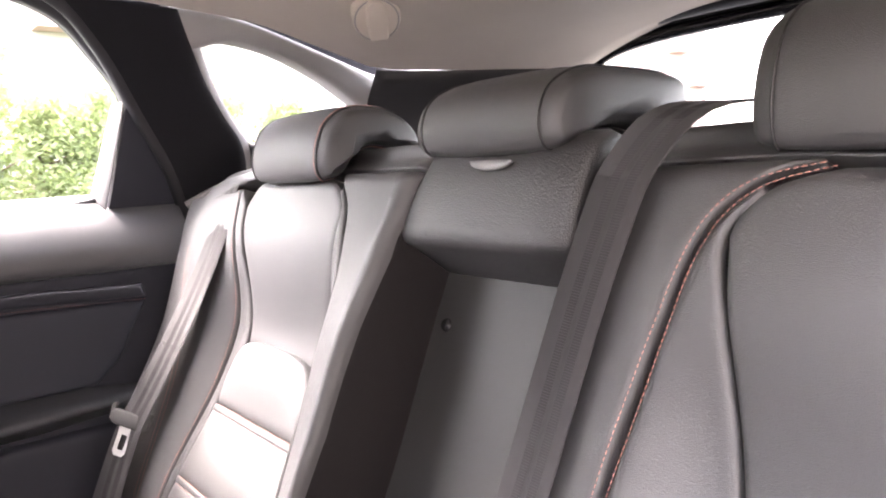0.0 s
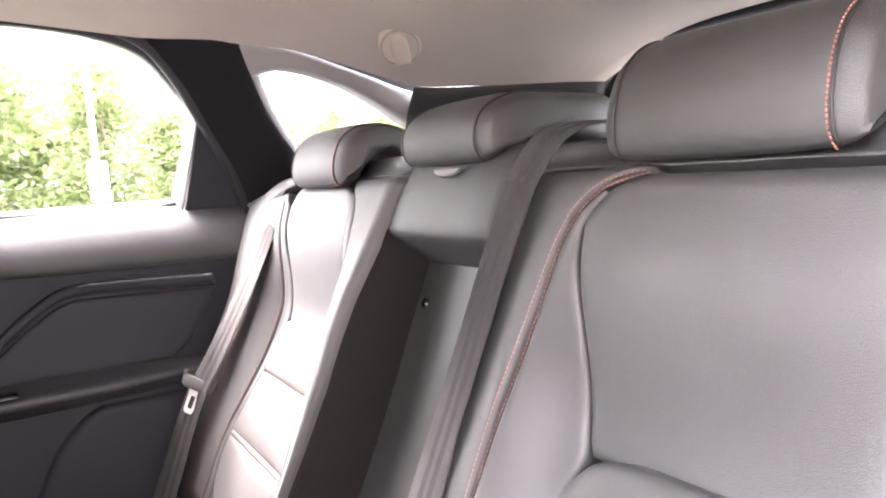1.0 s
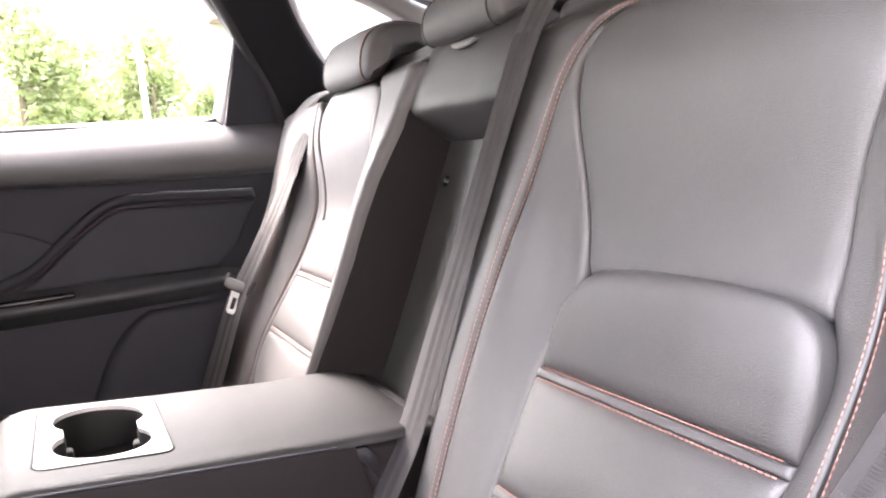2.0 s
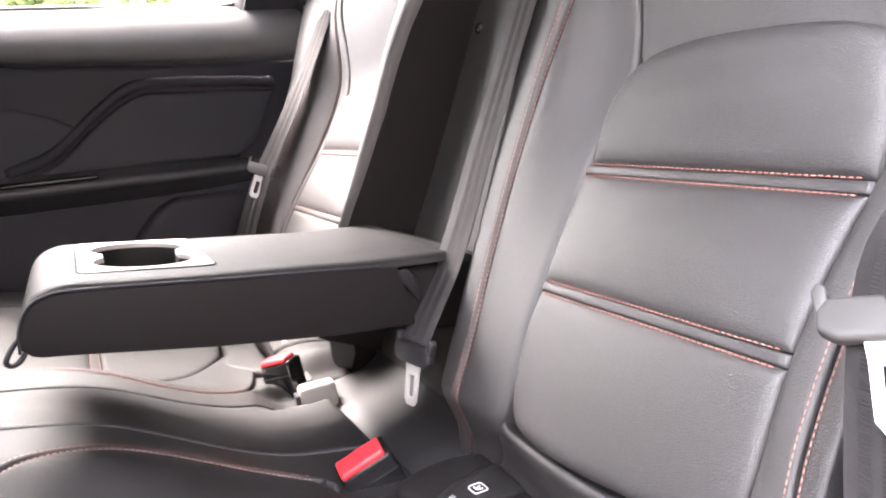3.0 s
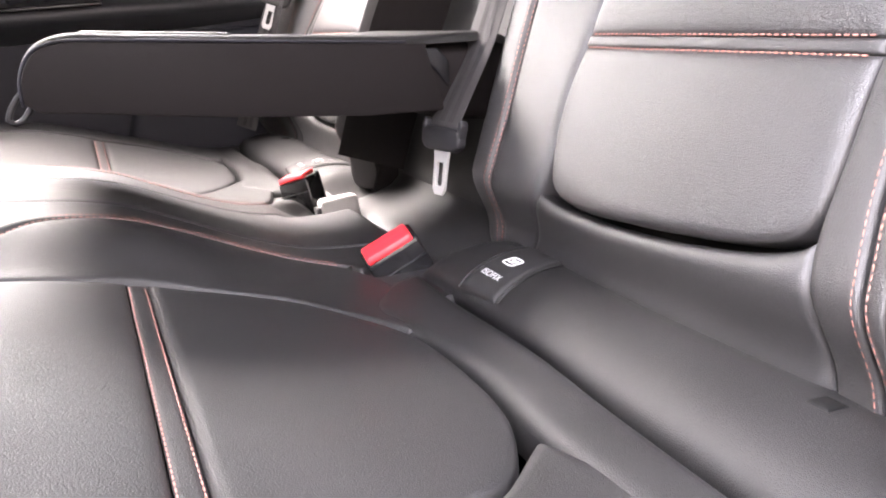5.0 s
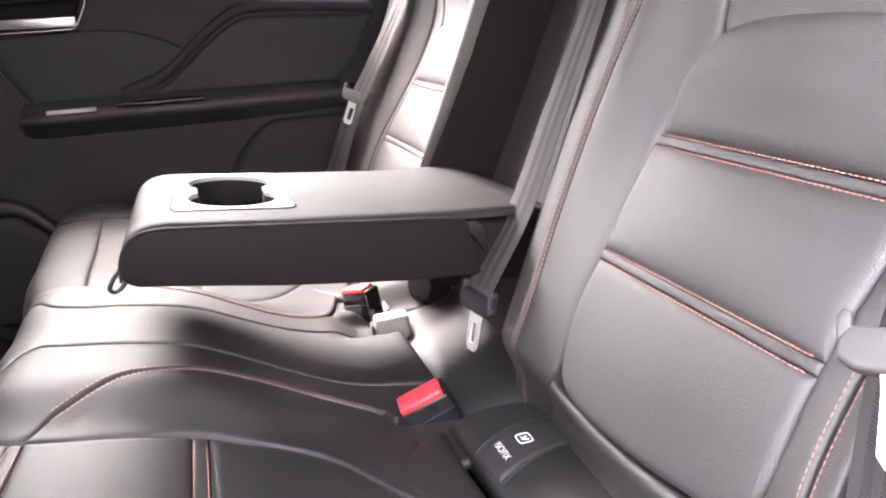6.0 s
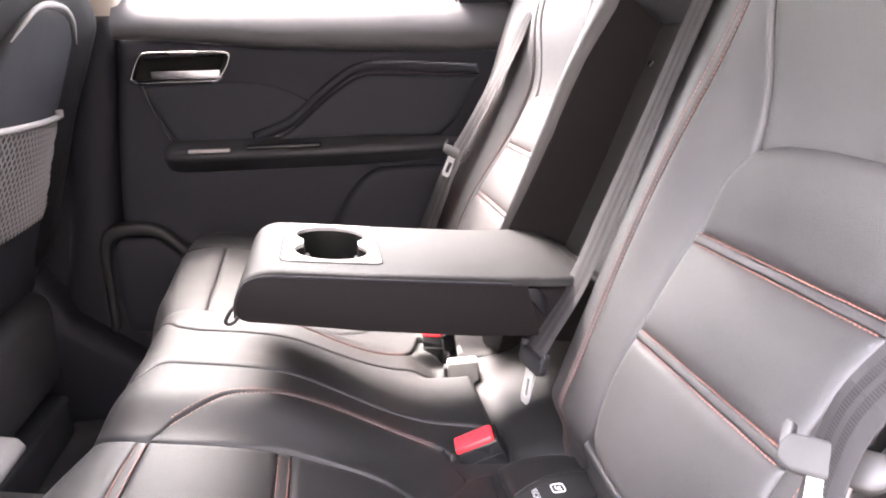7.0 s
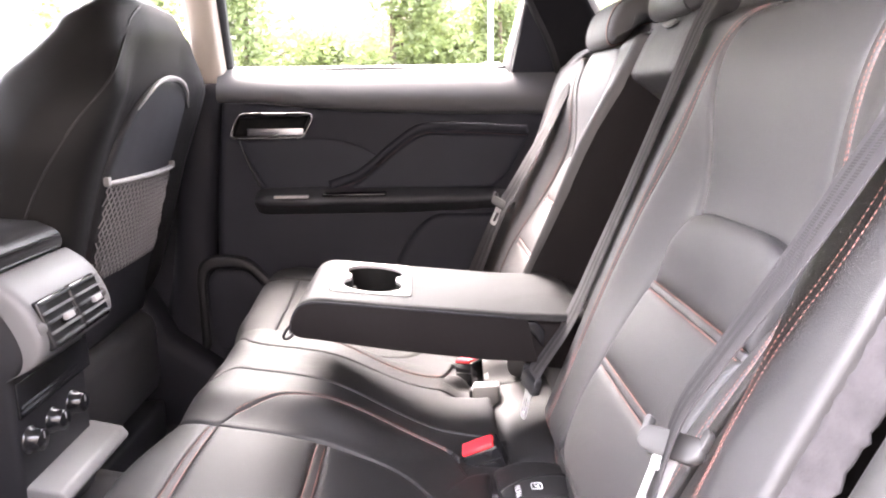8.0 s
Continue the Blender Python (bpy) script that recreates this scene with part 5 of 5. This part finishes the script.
structure("tailgate_trim", tube(inner, 0.012, 8, smooth_n=80), PLASTIC_GLOSS, "glossy black inner tailgate trim")
q = bmesh.new()
q.faces.new([q.verts.new((x + 0.04, 0.49 + (y - 0.49) * 0.97, z - 0.01)) for x, y, z in arch])
gl = structure("rear_window", q, GLASS, "clear rear window glass", False)
gl.visible_shadow = False
structure("tailgate_panel", box(1.22, 1.30, -0.08, 1.06, 0.15, 0.92, 0.02), PLASTIC_SOFT, "dark tailgate panel")
structure("load_cover", box(0.60, 1.22, -0.10, 1.08, 0.985, 0.995, 0.003), PLASTIC_SOFT, "dark load space cover")

# coat hook on the headliner
hook = thing("coat_hook", "beige folding coat hook on the headliner", "coat hook")
hy, hx = 0.900, 0.610
hz = roof_z(hx, hy)
m = axes((hx - 0.004, hy - 0.010, hz - 0.010), (0.80, -0.55, 0.10), (0.42, 0.50, 0.76))
oval = [(0.034 * math.cos(2 * math.pi * k / 40), 0.038 * math.sin(2 * math.pi * k / 40)) for k in range(40)]
part("hook_base", moved(prism(oval, -0.008, 0.022, "z", 0.005, 3), m), HEADLINER, hook)
part("hook_groove", moved(tube([(x * 0.90, y * 0.90, -0.0078) for x, y in oval], 0.0012, 5, closed=True), m), GREY_TRIM, hook)
part("hook_flap", moved(prism([(-0.013, 0.030), (0.013, 0.030), (0.015, 0.0), (0.012, -0.030), (0.006, -0.037), (-0.006, -0.037), (-0.012, -0.030), (-0.015, 0.0)], -0.017, -0.004, "z", 0.004, 3), m), HEADLINER, hook)

# ---- front part of the cabin ----
rows = []
for z, a, b in ((1.03, -0.365, -0.455), (0.95, -0.368, -0.462), (0.80, -0.385, -0.480), (0.60, -0.41, -0.50), (0.42, -0.40, -0.54), (0.30, -0.36, -0.60), (0.20, -0.30, -0.66)):
    rows.append([(a, 1.225, z), (a - 0.004, 1.190, z), (a - 0.02, 1.176, z), (b + 0.02, 1.172, z), (b, 1.185, z), (b - 0.004, 1.235, z)])
structure("b_pillar_far", sheet([resample([r[k] for r in rows], 30) for k in range(6)]), PLASTIC_SOFT, "dark lower door pillar trim")
up = [[(x, glass_y(z) - 0.05 + dy, z) for x, dy in ((-0.346, 0.04), (-0.350, 0.008), (-0.358, 0.0), (-0.405, 0.0), (-0.415, 0.010), (-0.420, 0.05))] for z in (1.0, 1.1, 1.2, 1.34)]
structure("b_pillar_upper_far", sheet(up), HEADLINER, "beige upper door pillar trim")
structure("front_door", box(-1.45, -0.47, 1.19, 1.27, 0.12, 1.015, 0.03), PLASTIC_SOFT, "dark front door trim")
q = bmesh.new()
q.faces.new([q.verts.new((x, glass_y(z), z)) for x, z in [(-0.45, 1.01), (-0.45, 1.32), (-0.9, 1.30), (-1.25, 1.18), (-1.42, 1.01)]])
structure("front_window", q, FRONT_GLASS, "clear front side window glass", False).visible_shadow = False
structure("front_door_near", box(-1.45, -0.47, -0.29, -0.21, 0.12, 1.015, 0.03), PLASTIC_SOFT, "dark closed front door trim")
q = bmesh.new()
q.faces.new([q.verts.new((x, 0.98 - glass_y(z), z)) for x, z in [(-0.45, 1.01), (-0.45, 1.32), (-0.9, 1.30), (-1.25, 1.18), (-1.42, 1.01)]])
structure("front_window_near", q, FRONT_GLASS, "clear front side window glass", False).visible_shadow = False
structure("b_pillar_near", sheet([resample([(x, 0.98 - (min(glass_y(z), 1.225) - 0.03) + dy, z) for z in (0.20, 0.6, 1.02, 1.2, 1.34)], 24) for x, dy in ((-0.360, -0.04), (-0.366, -0.006), (-0.38, 0.0), (-0.45, 0.0), (-0.462, -0.006), (-0.466, -0.04))]), PLASTIC_SOFT, "dark door pillar trim")
structure("dashboard", prism([(-1.25, 0.25), (-1.20, 0.62), (-1.22, 0.86), (-1.34, 0.93), (-1.75, 0.92), (-1.75, 0.25)], -0.20, 1.18, "y", 0.03, 3), PLASTIC_SOFT, "dark dashboard")
q = bmesh.new()
q.faces.new([q.verts.new(p) for p in [(-1.18, 0.0, 1.27), (-1.18, 0.98, 1.27), (-1.72, 1.08, 0.93), (-1.72, -0.10, 0.93)]])
structure("windscreen", q, FRONT_GLASS, "clear windscreen glass", False).visible_shadow = False

rows = []
for i in range(40):
    y = -0.20 + 1.40 * i / 39
    tun = smooth(0.24, 0.12, abs(y - 0.49))
    rows.append([(x, y, 0.20 + tun * (0.13 + 0.05 * smooth(-0.3, -0.6, x)) + 0.03 * smooth(0.58, 0.68, abs(y - 0.49)) + 0.004 * noise.noise((x * 9, y * 9, 0))) for x in np.linspace(-1.3, 0.2, 36)])
structure("floor", solid_sheet(rows, 0.02), CARPET, "dark carpeted footwell floor with raised tunnel")
structure("load_floor", box(0.28, 1.25, -0.14, 1.12, 0.40, 0.43, 0.005), CARPET, "dark load space floor")
structure("footwell_side", prism([(-0.66, 0.19), (-0.30, 0.19), (-0.34, 0.30), (-0.42, 0.36), (-0.50, 0.42), (-0.56, 0.55), (-0.62, 0.55)], 1.10, 1.20, "y", 0.03, 3), PLASTIC_SOFT, "dark sweeping footwell side trim")

# centre console end with air vents
con = thing("centre_console", "centre console end with silver vent panel, rotary knobs and storage lid", "console")
CY0, CY1 = 0.372, 0.594
fas = [(-0.462, 0.746), (-0.448, 0.738), (-0.428, 0.722), (-0.412, 0.698), (-0.401, 0.668), (-0.400, 0.648), (-0.408, 0.632), (-0.425, 0.622)]
FAS = resample(fas, 40)
part("vent_panel", pad(lambda u, y, o: (float(np.interp(u, np.linspace(0, 1, 40), FAS[:, 0])) + o * 0.9, y, float(np.interp(u, np.linspace(0, 1, 40), FAS[:, 1])) + o * 0.45), [(0.0, CY0), (0.5, CY0), (1.0, CY0)], [(0.0, CY1), (0.5, CY1), (1.0, CY1)], n=30, m=20, edge=0.016, drop=0.012, ends=(True, True), skirt=0.02), SILVER_DULL, con, "satin silver vent panel")
part("storage_lid", prism([(-0.90, 0.74), (-0.90, 0.785), (-0.60, 0.795), (-0.50, 0.788), (-0.468, 0.774), (-0.460, 0.756), (-0.468, 0.74)], CY0 + 0.004, CY1 - 0.004, "y", 0.012, 3), LEATHER_SMOOTH, con, "padded dark leather storage lid")
part("console_body", prism([(-1.2, 0.22), (-0.455, 0.22), (-0.452, 0.60), (-0.430, 0.625), (-0.435, 0.69), (-0.475, 0.738), (-1.2, 0.738)], CY0 + 0.006, CY1 - 0.006, "y", 0.010, 2), PLASTIC, con, "dark plastic console body")
# vents: two openings with slats
vent_m = lambda y: axes((-0.4055, y, 0.677), (0, 1, 0), (-0.31, 0, 0.95))
for y in (0.428, 0.516):
    m = vent_m(y)
    vent = part("air_vent", moved(box(-0.041, 0.041, -0.006, 0.010, -0.034, 0.034, 0.004), m), PLASTIC_GLOSS, con, "black air vent")
    for k in range(5):
        part("vent_slat", moved(box(-0.039, 0.039, -0.0105, -0.0035, -0.028 + k * 0.0138, -0.0245 + k * 0.0138, 0.001), m), SILVER_DULL if k in (1, 3) else PLASTIC, vent)
    part("vent_tab", moved(box(-0.004, 0.018, -0.016, -0.008, -0.006, 0.003, 0.002), m), SILVER, vent, "silver vent tab")
    part("thumb_wheel", moved(lathe([(0.0, 0.003), (0.007, 0.003), (0.008, 0.002), (0.008, -0.002), (0.007, -0.003), (0.0, -0.003)], 16), m @ Matrix.Translation((-0.048 if y < 0.5 else 0.048, -0.001, 0.0)) @ Euler((0, radians(90), 0)).to_matrix().to_4x4()), SILVER_DULL, con, "ribbed vent thumb wheel")
# knobs, slot bars and the silver lip below
for y in (0.405, 0.468, 0.530):
    kn = lathe([(0.0, 0.020), (0.013, 0.020), (0.0155, 0.017), (0.016, 0.004), (0.019, 0.003), (0.020, 0.0)], 24)
    k = part("rotary_knob", moved(kn, Matrix.Translation((-0.452, y, 0.512)) @ Euler((0, radians(90), 0)).to_matrix().to_4x4()), PLASTIC_GLOSS, con, "glossy black rotary knob")
    part("knob_mark", box(-0.4335, -0.4315, y - 0.001, y + 0.001, 0.514, 0.524), SILVER, k)
for z in (0.553, 0.561):
    part("slot_bar", box(-0.452, -0.446, 0.392, 0.560, z, z + 0.0045, 0.001), PLASTIC_GLOSS, con, "glossy black slot bar")
part("slot_panel", box(-0.454, -0.449, 0.386, 0.596, 0.548, 0.600, 0.002), PLASTIC_GLOSS, con)
part("silver_lip", prism([(-0.47, 0.428), (-0.405, 0.418), (-0.400, 0.428), (-0.41, 0.441), (-0.455, 0.452), (-0.47, 0.452)], 0.385, 0.600, "y", 0.004, 2), SILVER_DULL, con, "satin silver storage lip")


# ---- front seat beyond the footwell ----
fseat = thing("front_seat", "dark leather front seat with net pocket on its back", "car seat")
SY = 0.860


def seat_row(z):
    inner = float(np.interp(z, [0.42, 0.75, 0.90, 0.95, 1.0, 1.05, 1.10, 1.13, 1.15], [0.265, 0.285, 0.282, 0.265, 0.235, 0.198, 0.160, 0.12, 0.05]))
    outer = float(np.interp(z, [0.42, 0.75, 0.92, 1.02, 1.09, 1.13, 1.15], [0.29, 0.328, 0.332, 0.328, 0.300, 0.24, 0.10]))
    rear = float(np.interp(z, [0.42, 0.66, 0.83, 0.98, 1.08, 1.13, 1.15], [-0.575, -0.502, -0.454, -0.400, -0.380, -0.394, -0.420]))
    deep = float(np.interp(z, [0.42, 0.8, 1.0, 1.10, 1.15], [0.30, 0.27, 0.22, 0.14, 0.03]))
    return inner, outer, rear, deep


def seat_pt(z, a):
    """A point on the front seat's backrest, at a height and an angle round it (0: facing the rear)."""
    inner, outer, rear, deep = seat_row(z)
    ca, sa = math.cos(a), math.sin(a)
    half = outer if sa > 0 else inner
    soft_top = smooth(0.96, 1.08, z)
    x = rear - deep / 2 + deep / 2 * abs(ca) ** (0.62 + 0.30 * soft_top) * (1 if ca > 0 else -1)
    y = SY + half * abs(sa) ** (0.70 + 0.22 * soft_top) * (1 if sa > 0 else -1)
    if ca > 0:
        wing = abs(y - SY) / half
        x += (0.045 if y > SY else 0.035) * smooth(0.40, 0.80, wing) * smooth(1.0, 0.80, wing) * smooth(0.45, 0.6, z) * smooth(1.12, 0.98, z)
    return (x, y, z)


rows = [[seat_pt(z, 2 * math.pi * k / 64) for k in range(64)] for z in np.linspace(0.40, 1.15, 44)]
bm = sheet(rows, closed_j=True)
bm.faces.new([bm.verts.new(p) for p in rows[0]])
bm.faces.new([bm.verts.new(p) for p in rows[-1]])
part("backrest", bm, LEATHER_SHADED, fseat)


def fpan(y, z, o):
    inner, outer, rear, deep = seat_row(z)
    return (rear + 0.002 + o, y, z)


part("back_panel", pad(fpan, [(0.700, 0.50), (0.702, 0.70), (0.724, 0.85), (0.772, 0.945), (0.840, 0.990), (0.910, 1.000)], [(1.078, 0.50), (1.084, 0.70), (1.082, 0.85), (1.058, 0.945), (1.000, 0.990), (0.935, 1.000)], n=36, m=20, edge=0.014, drop=0.010, lift=0.006), PLASTIC, fseat, "black moulded back panel")
part("panel_lip", tube([fpan(y, z, 0.010) for y, z in resample([(0.772, 0.948), (0.840, 0.993), (0.922, 1.005), (1.000, 0.993), (1.058, 0.948)], 40)], [0.001 + 0.0045 * math.sin(math.pi * k / 39) for k in range(40)], 8), GREY_TRIM, fseat, "pale grey upper lip")
net = bmesh.new()
def net_pt(y, z):
    f = (z - 0.650) / 0.18
    return fpan(y, z, 0.012 + 0.016 * math.sin(math.pi * (y - 0.71) / 0.33) * (0.4 + 0.6 * f))
NY0, NY1, NZ0, NZ1 = 0.710, 1.040, 0.650, 0.826
steps = np.arange(NY0 - 0.25, NY1 + 0.25, 0.0150)
for s in steps:
    for d in (1, -1):
        pts = []
        for k in range(15):
            z = NZ0 + (NZ1 - NZ0) * k / 14
            y = s + d * (z - (NZ0 + NZ1) / 2) * 0.8
            if NY0 <= y <= NY1:
                pts.append(net_pt(y, z))
        if len(pts) > 1:
            tube(pts, 0.0013, 3, net)
part("net_pocket", net, NET, fseat, "grey elastic net pocket")
part("net_hem", tube([net_pt(y, NZ1) for y in np.linspace(NY0, NY1, 20)], 0.005, 6), GREY_TRIM, fseat, "pale grey elastic hem")
for y in (NY0 - 0.002, NY1 + 0.002):
    part("net_clip", moved(box(-0.004, 0.006, -0.006, 0.006, -0.006, 0.008, 0.002), Matrix.Translation(net_pt(min(max(y, NY0), NY1), NZ1 + 0.004))), GREY_TRIM, fseat)
seam = [seat_pt(z, radians(g)) for z, g in ((0.55, -72), (0.70, -70), (0.82, -66), (0.92, -60), (1.0, -52), (1.06, -44), (1.10, -34), (1.125, -20))]
part("side_seam", tube(seam, 0.002, 6, smooth_n=40), LEATHER_SMOOTH, fseat)
hr = bmesh.new()
rows = []
for z, half, deep in ((1.168, 0.06, 0.03), (1.172, 0.10, 0.05), (1.19, 0.122, 0.062), (1.24, 0.128, 0.066), (1.285, 0.118, 0.06), (1.30, 0.09, 0.04), (1.305, 0.05, 0.02)):
    rows.append([(-0.455 + 0.02 * (z - 1.17) / 0.13 + deep * 0.5 * abs(math.cos(a)) ** 0.7 * (1 if math.cos(a) > 0 else -1), SY + half * abs(math.sin(a)) ** 0.6 * (1 if math.sin(a) > 0 else -1), z) for a in [2 * math.pi * k / 32 for k in range(32)]])
sheet(rows, hr, closed_j=True)
hr.faces.new([hr.verts.new(p) for p in rows[0]])
hr.faces.new([hr.verts.new(p) for p in rows[-1]])
part("headrest", hr, LEATHER_SHADED, fseat)
for y in (SY - 0.05, SY + 0.05):
    part("headrest_post", tube([(-0.455, y, 1.10), (-0.452, y, 1.19)], 0.006, 10), CHROME, fseat, "chrome headrest post")
part("seat_base", box(-1.02, -0.52, SY - 0.25, SY + 0.25, 0.30, 0.50, 0.04), LEATHER, fseat)
part("seat_rail", box(-1.0, -0.50, SY - 0.20, SY + 0.18, 0.215, 0.30, 0.01), PLASTIC, fseat)

tagged(copy_thing(fseat, pose(-0.12, -0.74, 0.0)), "dark leather front seat before the open rear door")


# ---- outside ----
GROUND = -0.42
ring = []
g = bmesh.new()
rad = [0.0, 1.5, 3, 5, 8, 12, 20, 40, 90, 250, 900, 3500]
rows = [[(r * math.cos(2 * math.pi * k / 48), 0.5 + r * math.sin(2 * math.pi * k / 48), GROUND) for k in range(48)] for r in rad[1:]]
sheet(rows, g, closed_j=True)
g.faces.new([g.verts.new(p) for p in rows[0]])
structure("ground", g, ASPHALT, "grey asphalt car park", False)
structure("verge", box(-60, 60, 9.0, 60.0, GROUND - 0.2, GROUND + 0.10, 0.04), GRASS, "grass verge behind a kerb")

random.seed(4)
np.random.seed(4)


def tree(label, height, spread, seed):
    rnd = random.Random(seed)
    t = thing("tree", label, "tree", "trees beside the car park")
    trunk = bmesh.new()
    tube([(0, 0, 0), (0.03, 0.02, height * 0.3), (-0.02, 0.04, height * 0.6), (0.02, 0, height * 0.92)], [0.09, 0.075, 0.05, 0.015], 7, trunk)
    tips = []
    for k in range(13):
        z = height * (0.18 + 0.062 * k)
        a = rnd.uniform(0, 6.28)
        r = spread * (1.0 - 0.055 * k) * rnd.uniform(0.6, 1.0)
        end = (r * math.cos(a), r * math.sin(a), z + r * 0.35)
        tube([(0, 0, z), (end[0] * 0.5, end[1] * 0.5, z + r * 0.12), end], [0.03, 0.02, 0.006], 5, trunk)
        tips += [end, (end[0] * 0.6, end[1] * 0.6, z + r * 0.16), (end[0] * 0.3, end[1] * 0.3, z + 0.1)]
    tips.append((0, 0, height))
    part("trunk", trunk, BARK, t)
    verts, faces = [], []
    for q in tips:
        for c in range(3):
            cx, cy, cz = (q[k] + rnd.gauss(0, 0.22) for k in range(3))
            for i in range(42):
                p = Vector((cx + rnd.gauss(0, 0.20), cy + rnd.gauss(0, 0.20), cz + rnd.gauss(0, 0.17)))
                d = Vector((rnd.gauss(0, 1), rnd.gauss(0, 1), rnd.gauss(0, 0.6))).normalized()
                s = d.cross(Vector((rnd.gauss(0, 1), rnd.gauss(0, 1), rnd.gauss(0, 1)))).normalized()
                l = rnd.uniform(0.05, 0.10)
                b = len(verts)
                verts += [p - d * l, p + s * l * 0.45 + d.cross(s) * 0.012, p + d * l, p - s * l * 0.45 + d.cross(s) * 0.012]
                faces += [(b, b + 1, b + 2), (b, b + 2, b + 3)]
    me = bpy.data.meshes.new("crown")
    me.from_pydata([tuple(v) for v in verts], [], faces)
    me.materials.append(LEAF)
    cr = new("crown", me)
    cr.parent = t
    return t


def put_tree(t, x, y, s, turn):
    c = copy_thing(t, pose(x, y, GROUND + 0.1, 0, 0, turn))
    c.scale = (s, s, s)
    return c


kinds = [tree("leafy green young tree on the verge", 3.9, 1.5, 3), tree("bushy light green tree on the verge", 3.2, 1.7, 8)]
spots = [(-2.7, 12.0, 0.96), (-1.5, 12.6, 0.74), (-0.3, 12.0, 0.97), (0.55, 13.0, 0.80), (1.45, 12.2, 0.86), (2.4, 12.8, 0.80), (3.4, 13.2, 0.70), (-4.5, 12.2, 1.12), (-6.2, 13.0, 0.85), (-8.2, 12.5, 1.1), (-11.0, 13.5, 0.9), (5.0, 15.0, 0.80), (6.8, 16.0, 0.74), (9.5, 18.0, 0.95), (-14.0, 14.0, 1.0)]
for k, (x, y, s) in enumerate(spots):
    if k < 2:
        kinds[k].matrix_basis = pose(x, y, GROUND + 0.1, 0, 0, 40 * k)
        kinds[k].scale = (s, s, s)
    else:
        put_tree(kinds[k % 2], x, y, s, 57 * k)


def building(label, x0, x1, y0, y1, storeys, wall):
    b = thing("apartment_building", label, "building")
    top = GROUND + storeys * 3.0 + 0.8
    part("wall", box(x0, x1, y0, y1, GROUND, top), wall, b, smooth=False)
    part("roof", box(x0 - 0.4, x1 + 0.4, y0 - 0.4, y1 + 0.4, top, top + 0.4), GREY_TRIM, b, smooth=False)
    n = int((x1 - x0) / 3.2)
    for f in range(storeys):
        for k in range(n):
            x = x0 + (x1 - x0) * (k + 0.5) / n
            z = GROUND + 1.2 + f * 3.0
            w = part("window", box(x - 0.62, x + 0.62, y0 - 0.05, y0 + 0.02, z, z + 1.35, 0.0), SIGN_WHITE, b, smooth=False)
            part("window_glass", box(x - 0.54, x + 0.54, y0 - 0.08, y0 - 0.045, z + 0.08, z + 1.27), DARK_GLASS, w, smooth=False)
            if (k + f) % 3 == 0:
                part("balcony", box(x - 1.3, x + 1.3, y0 - 1.1, y0, z - 0.45, z + 0.35), RENDER_PINK, b, smooth=False)
    return b


building("pale apartment building with balconies behind the trees", 14.0, 36.0, 34.0, 44.0, 5, RENDER_WALL)
building("pale apartment building facing the car park behind the trees", -17.0, 12.0, 30.0, 40.0, 5, RENDER_WALL)
building("pale pink apartment building further along", 40.0, 66.0, 40.0, 52.0, 4, RENDER_PINK)
building("cream apartment block across the road", -34.0, -12.0, 44.0, 54.0, 4, RENDER_WALL)
sgn = thing("road_sign", "white rectangular sign plates on a grey post", "sign")
sx, sy = 1.06, 9.6
part("post", tube([(sx, sy, GROUND), (sx, sy, 2.9)], 0.035, 10), POLE_GREY, sgn)
part("sign_plate", box(sx - 0.11, sx + 0.11, sy - 0.06, sy - 0.04, 1.08, 1.40, 0.01), SIGN_WHITE, sgn)
part("sign_plate", box(sx - 0.11, sx + 0.13, sy - 0.06, sy - 0.04, 0.92, 1.05, 0.01), SIGN_WHITE, sgn)
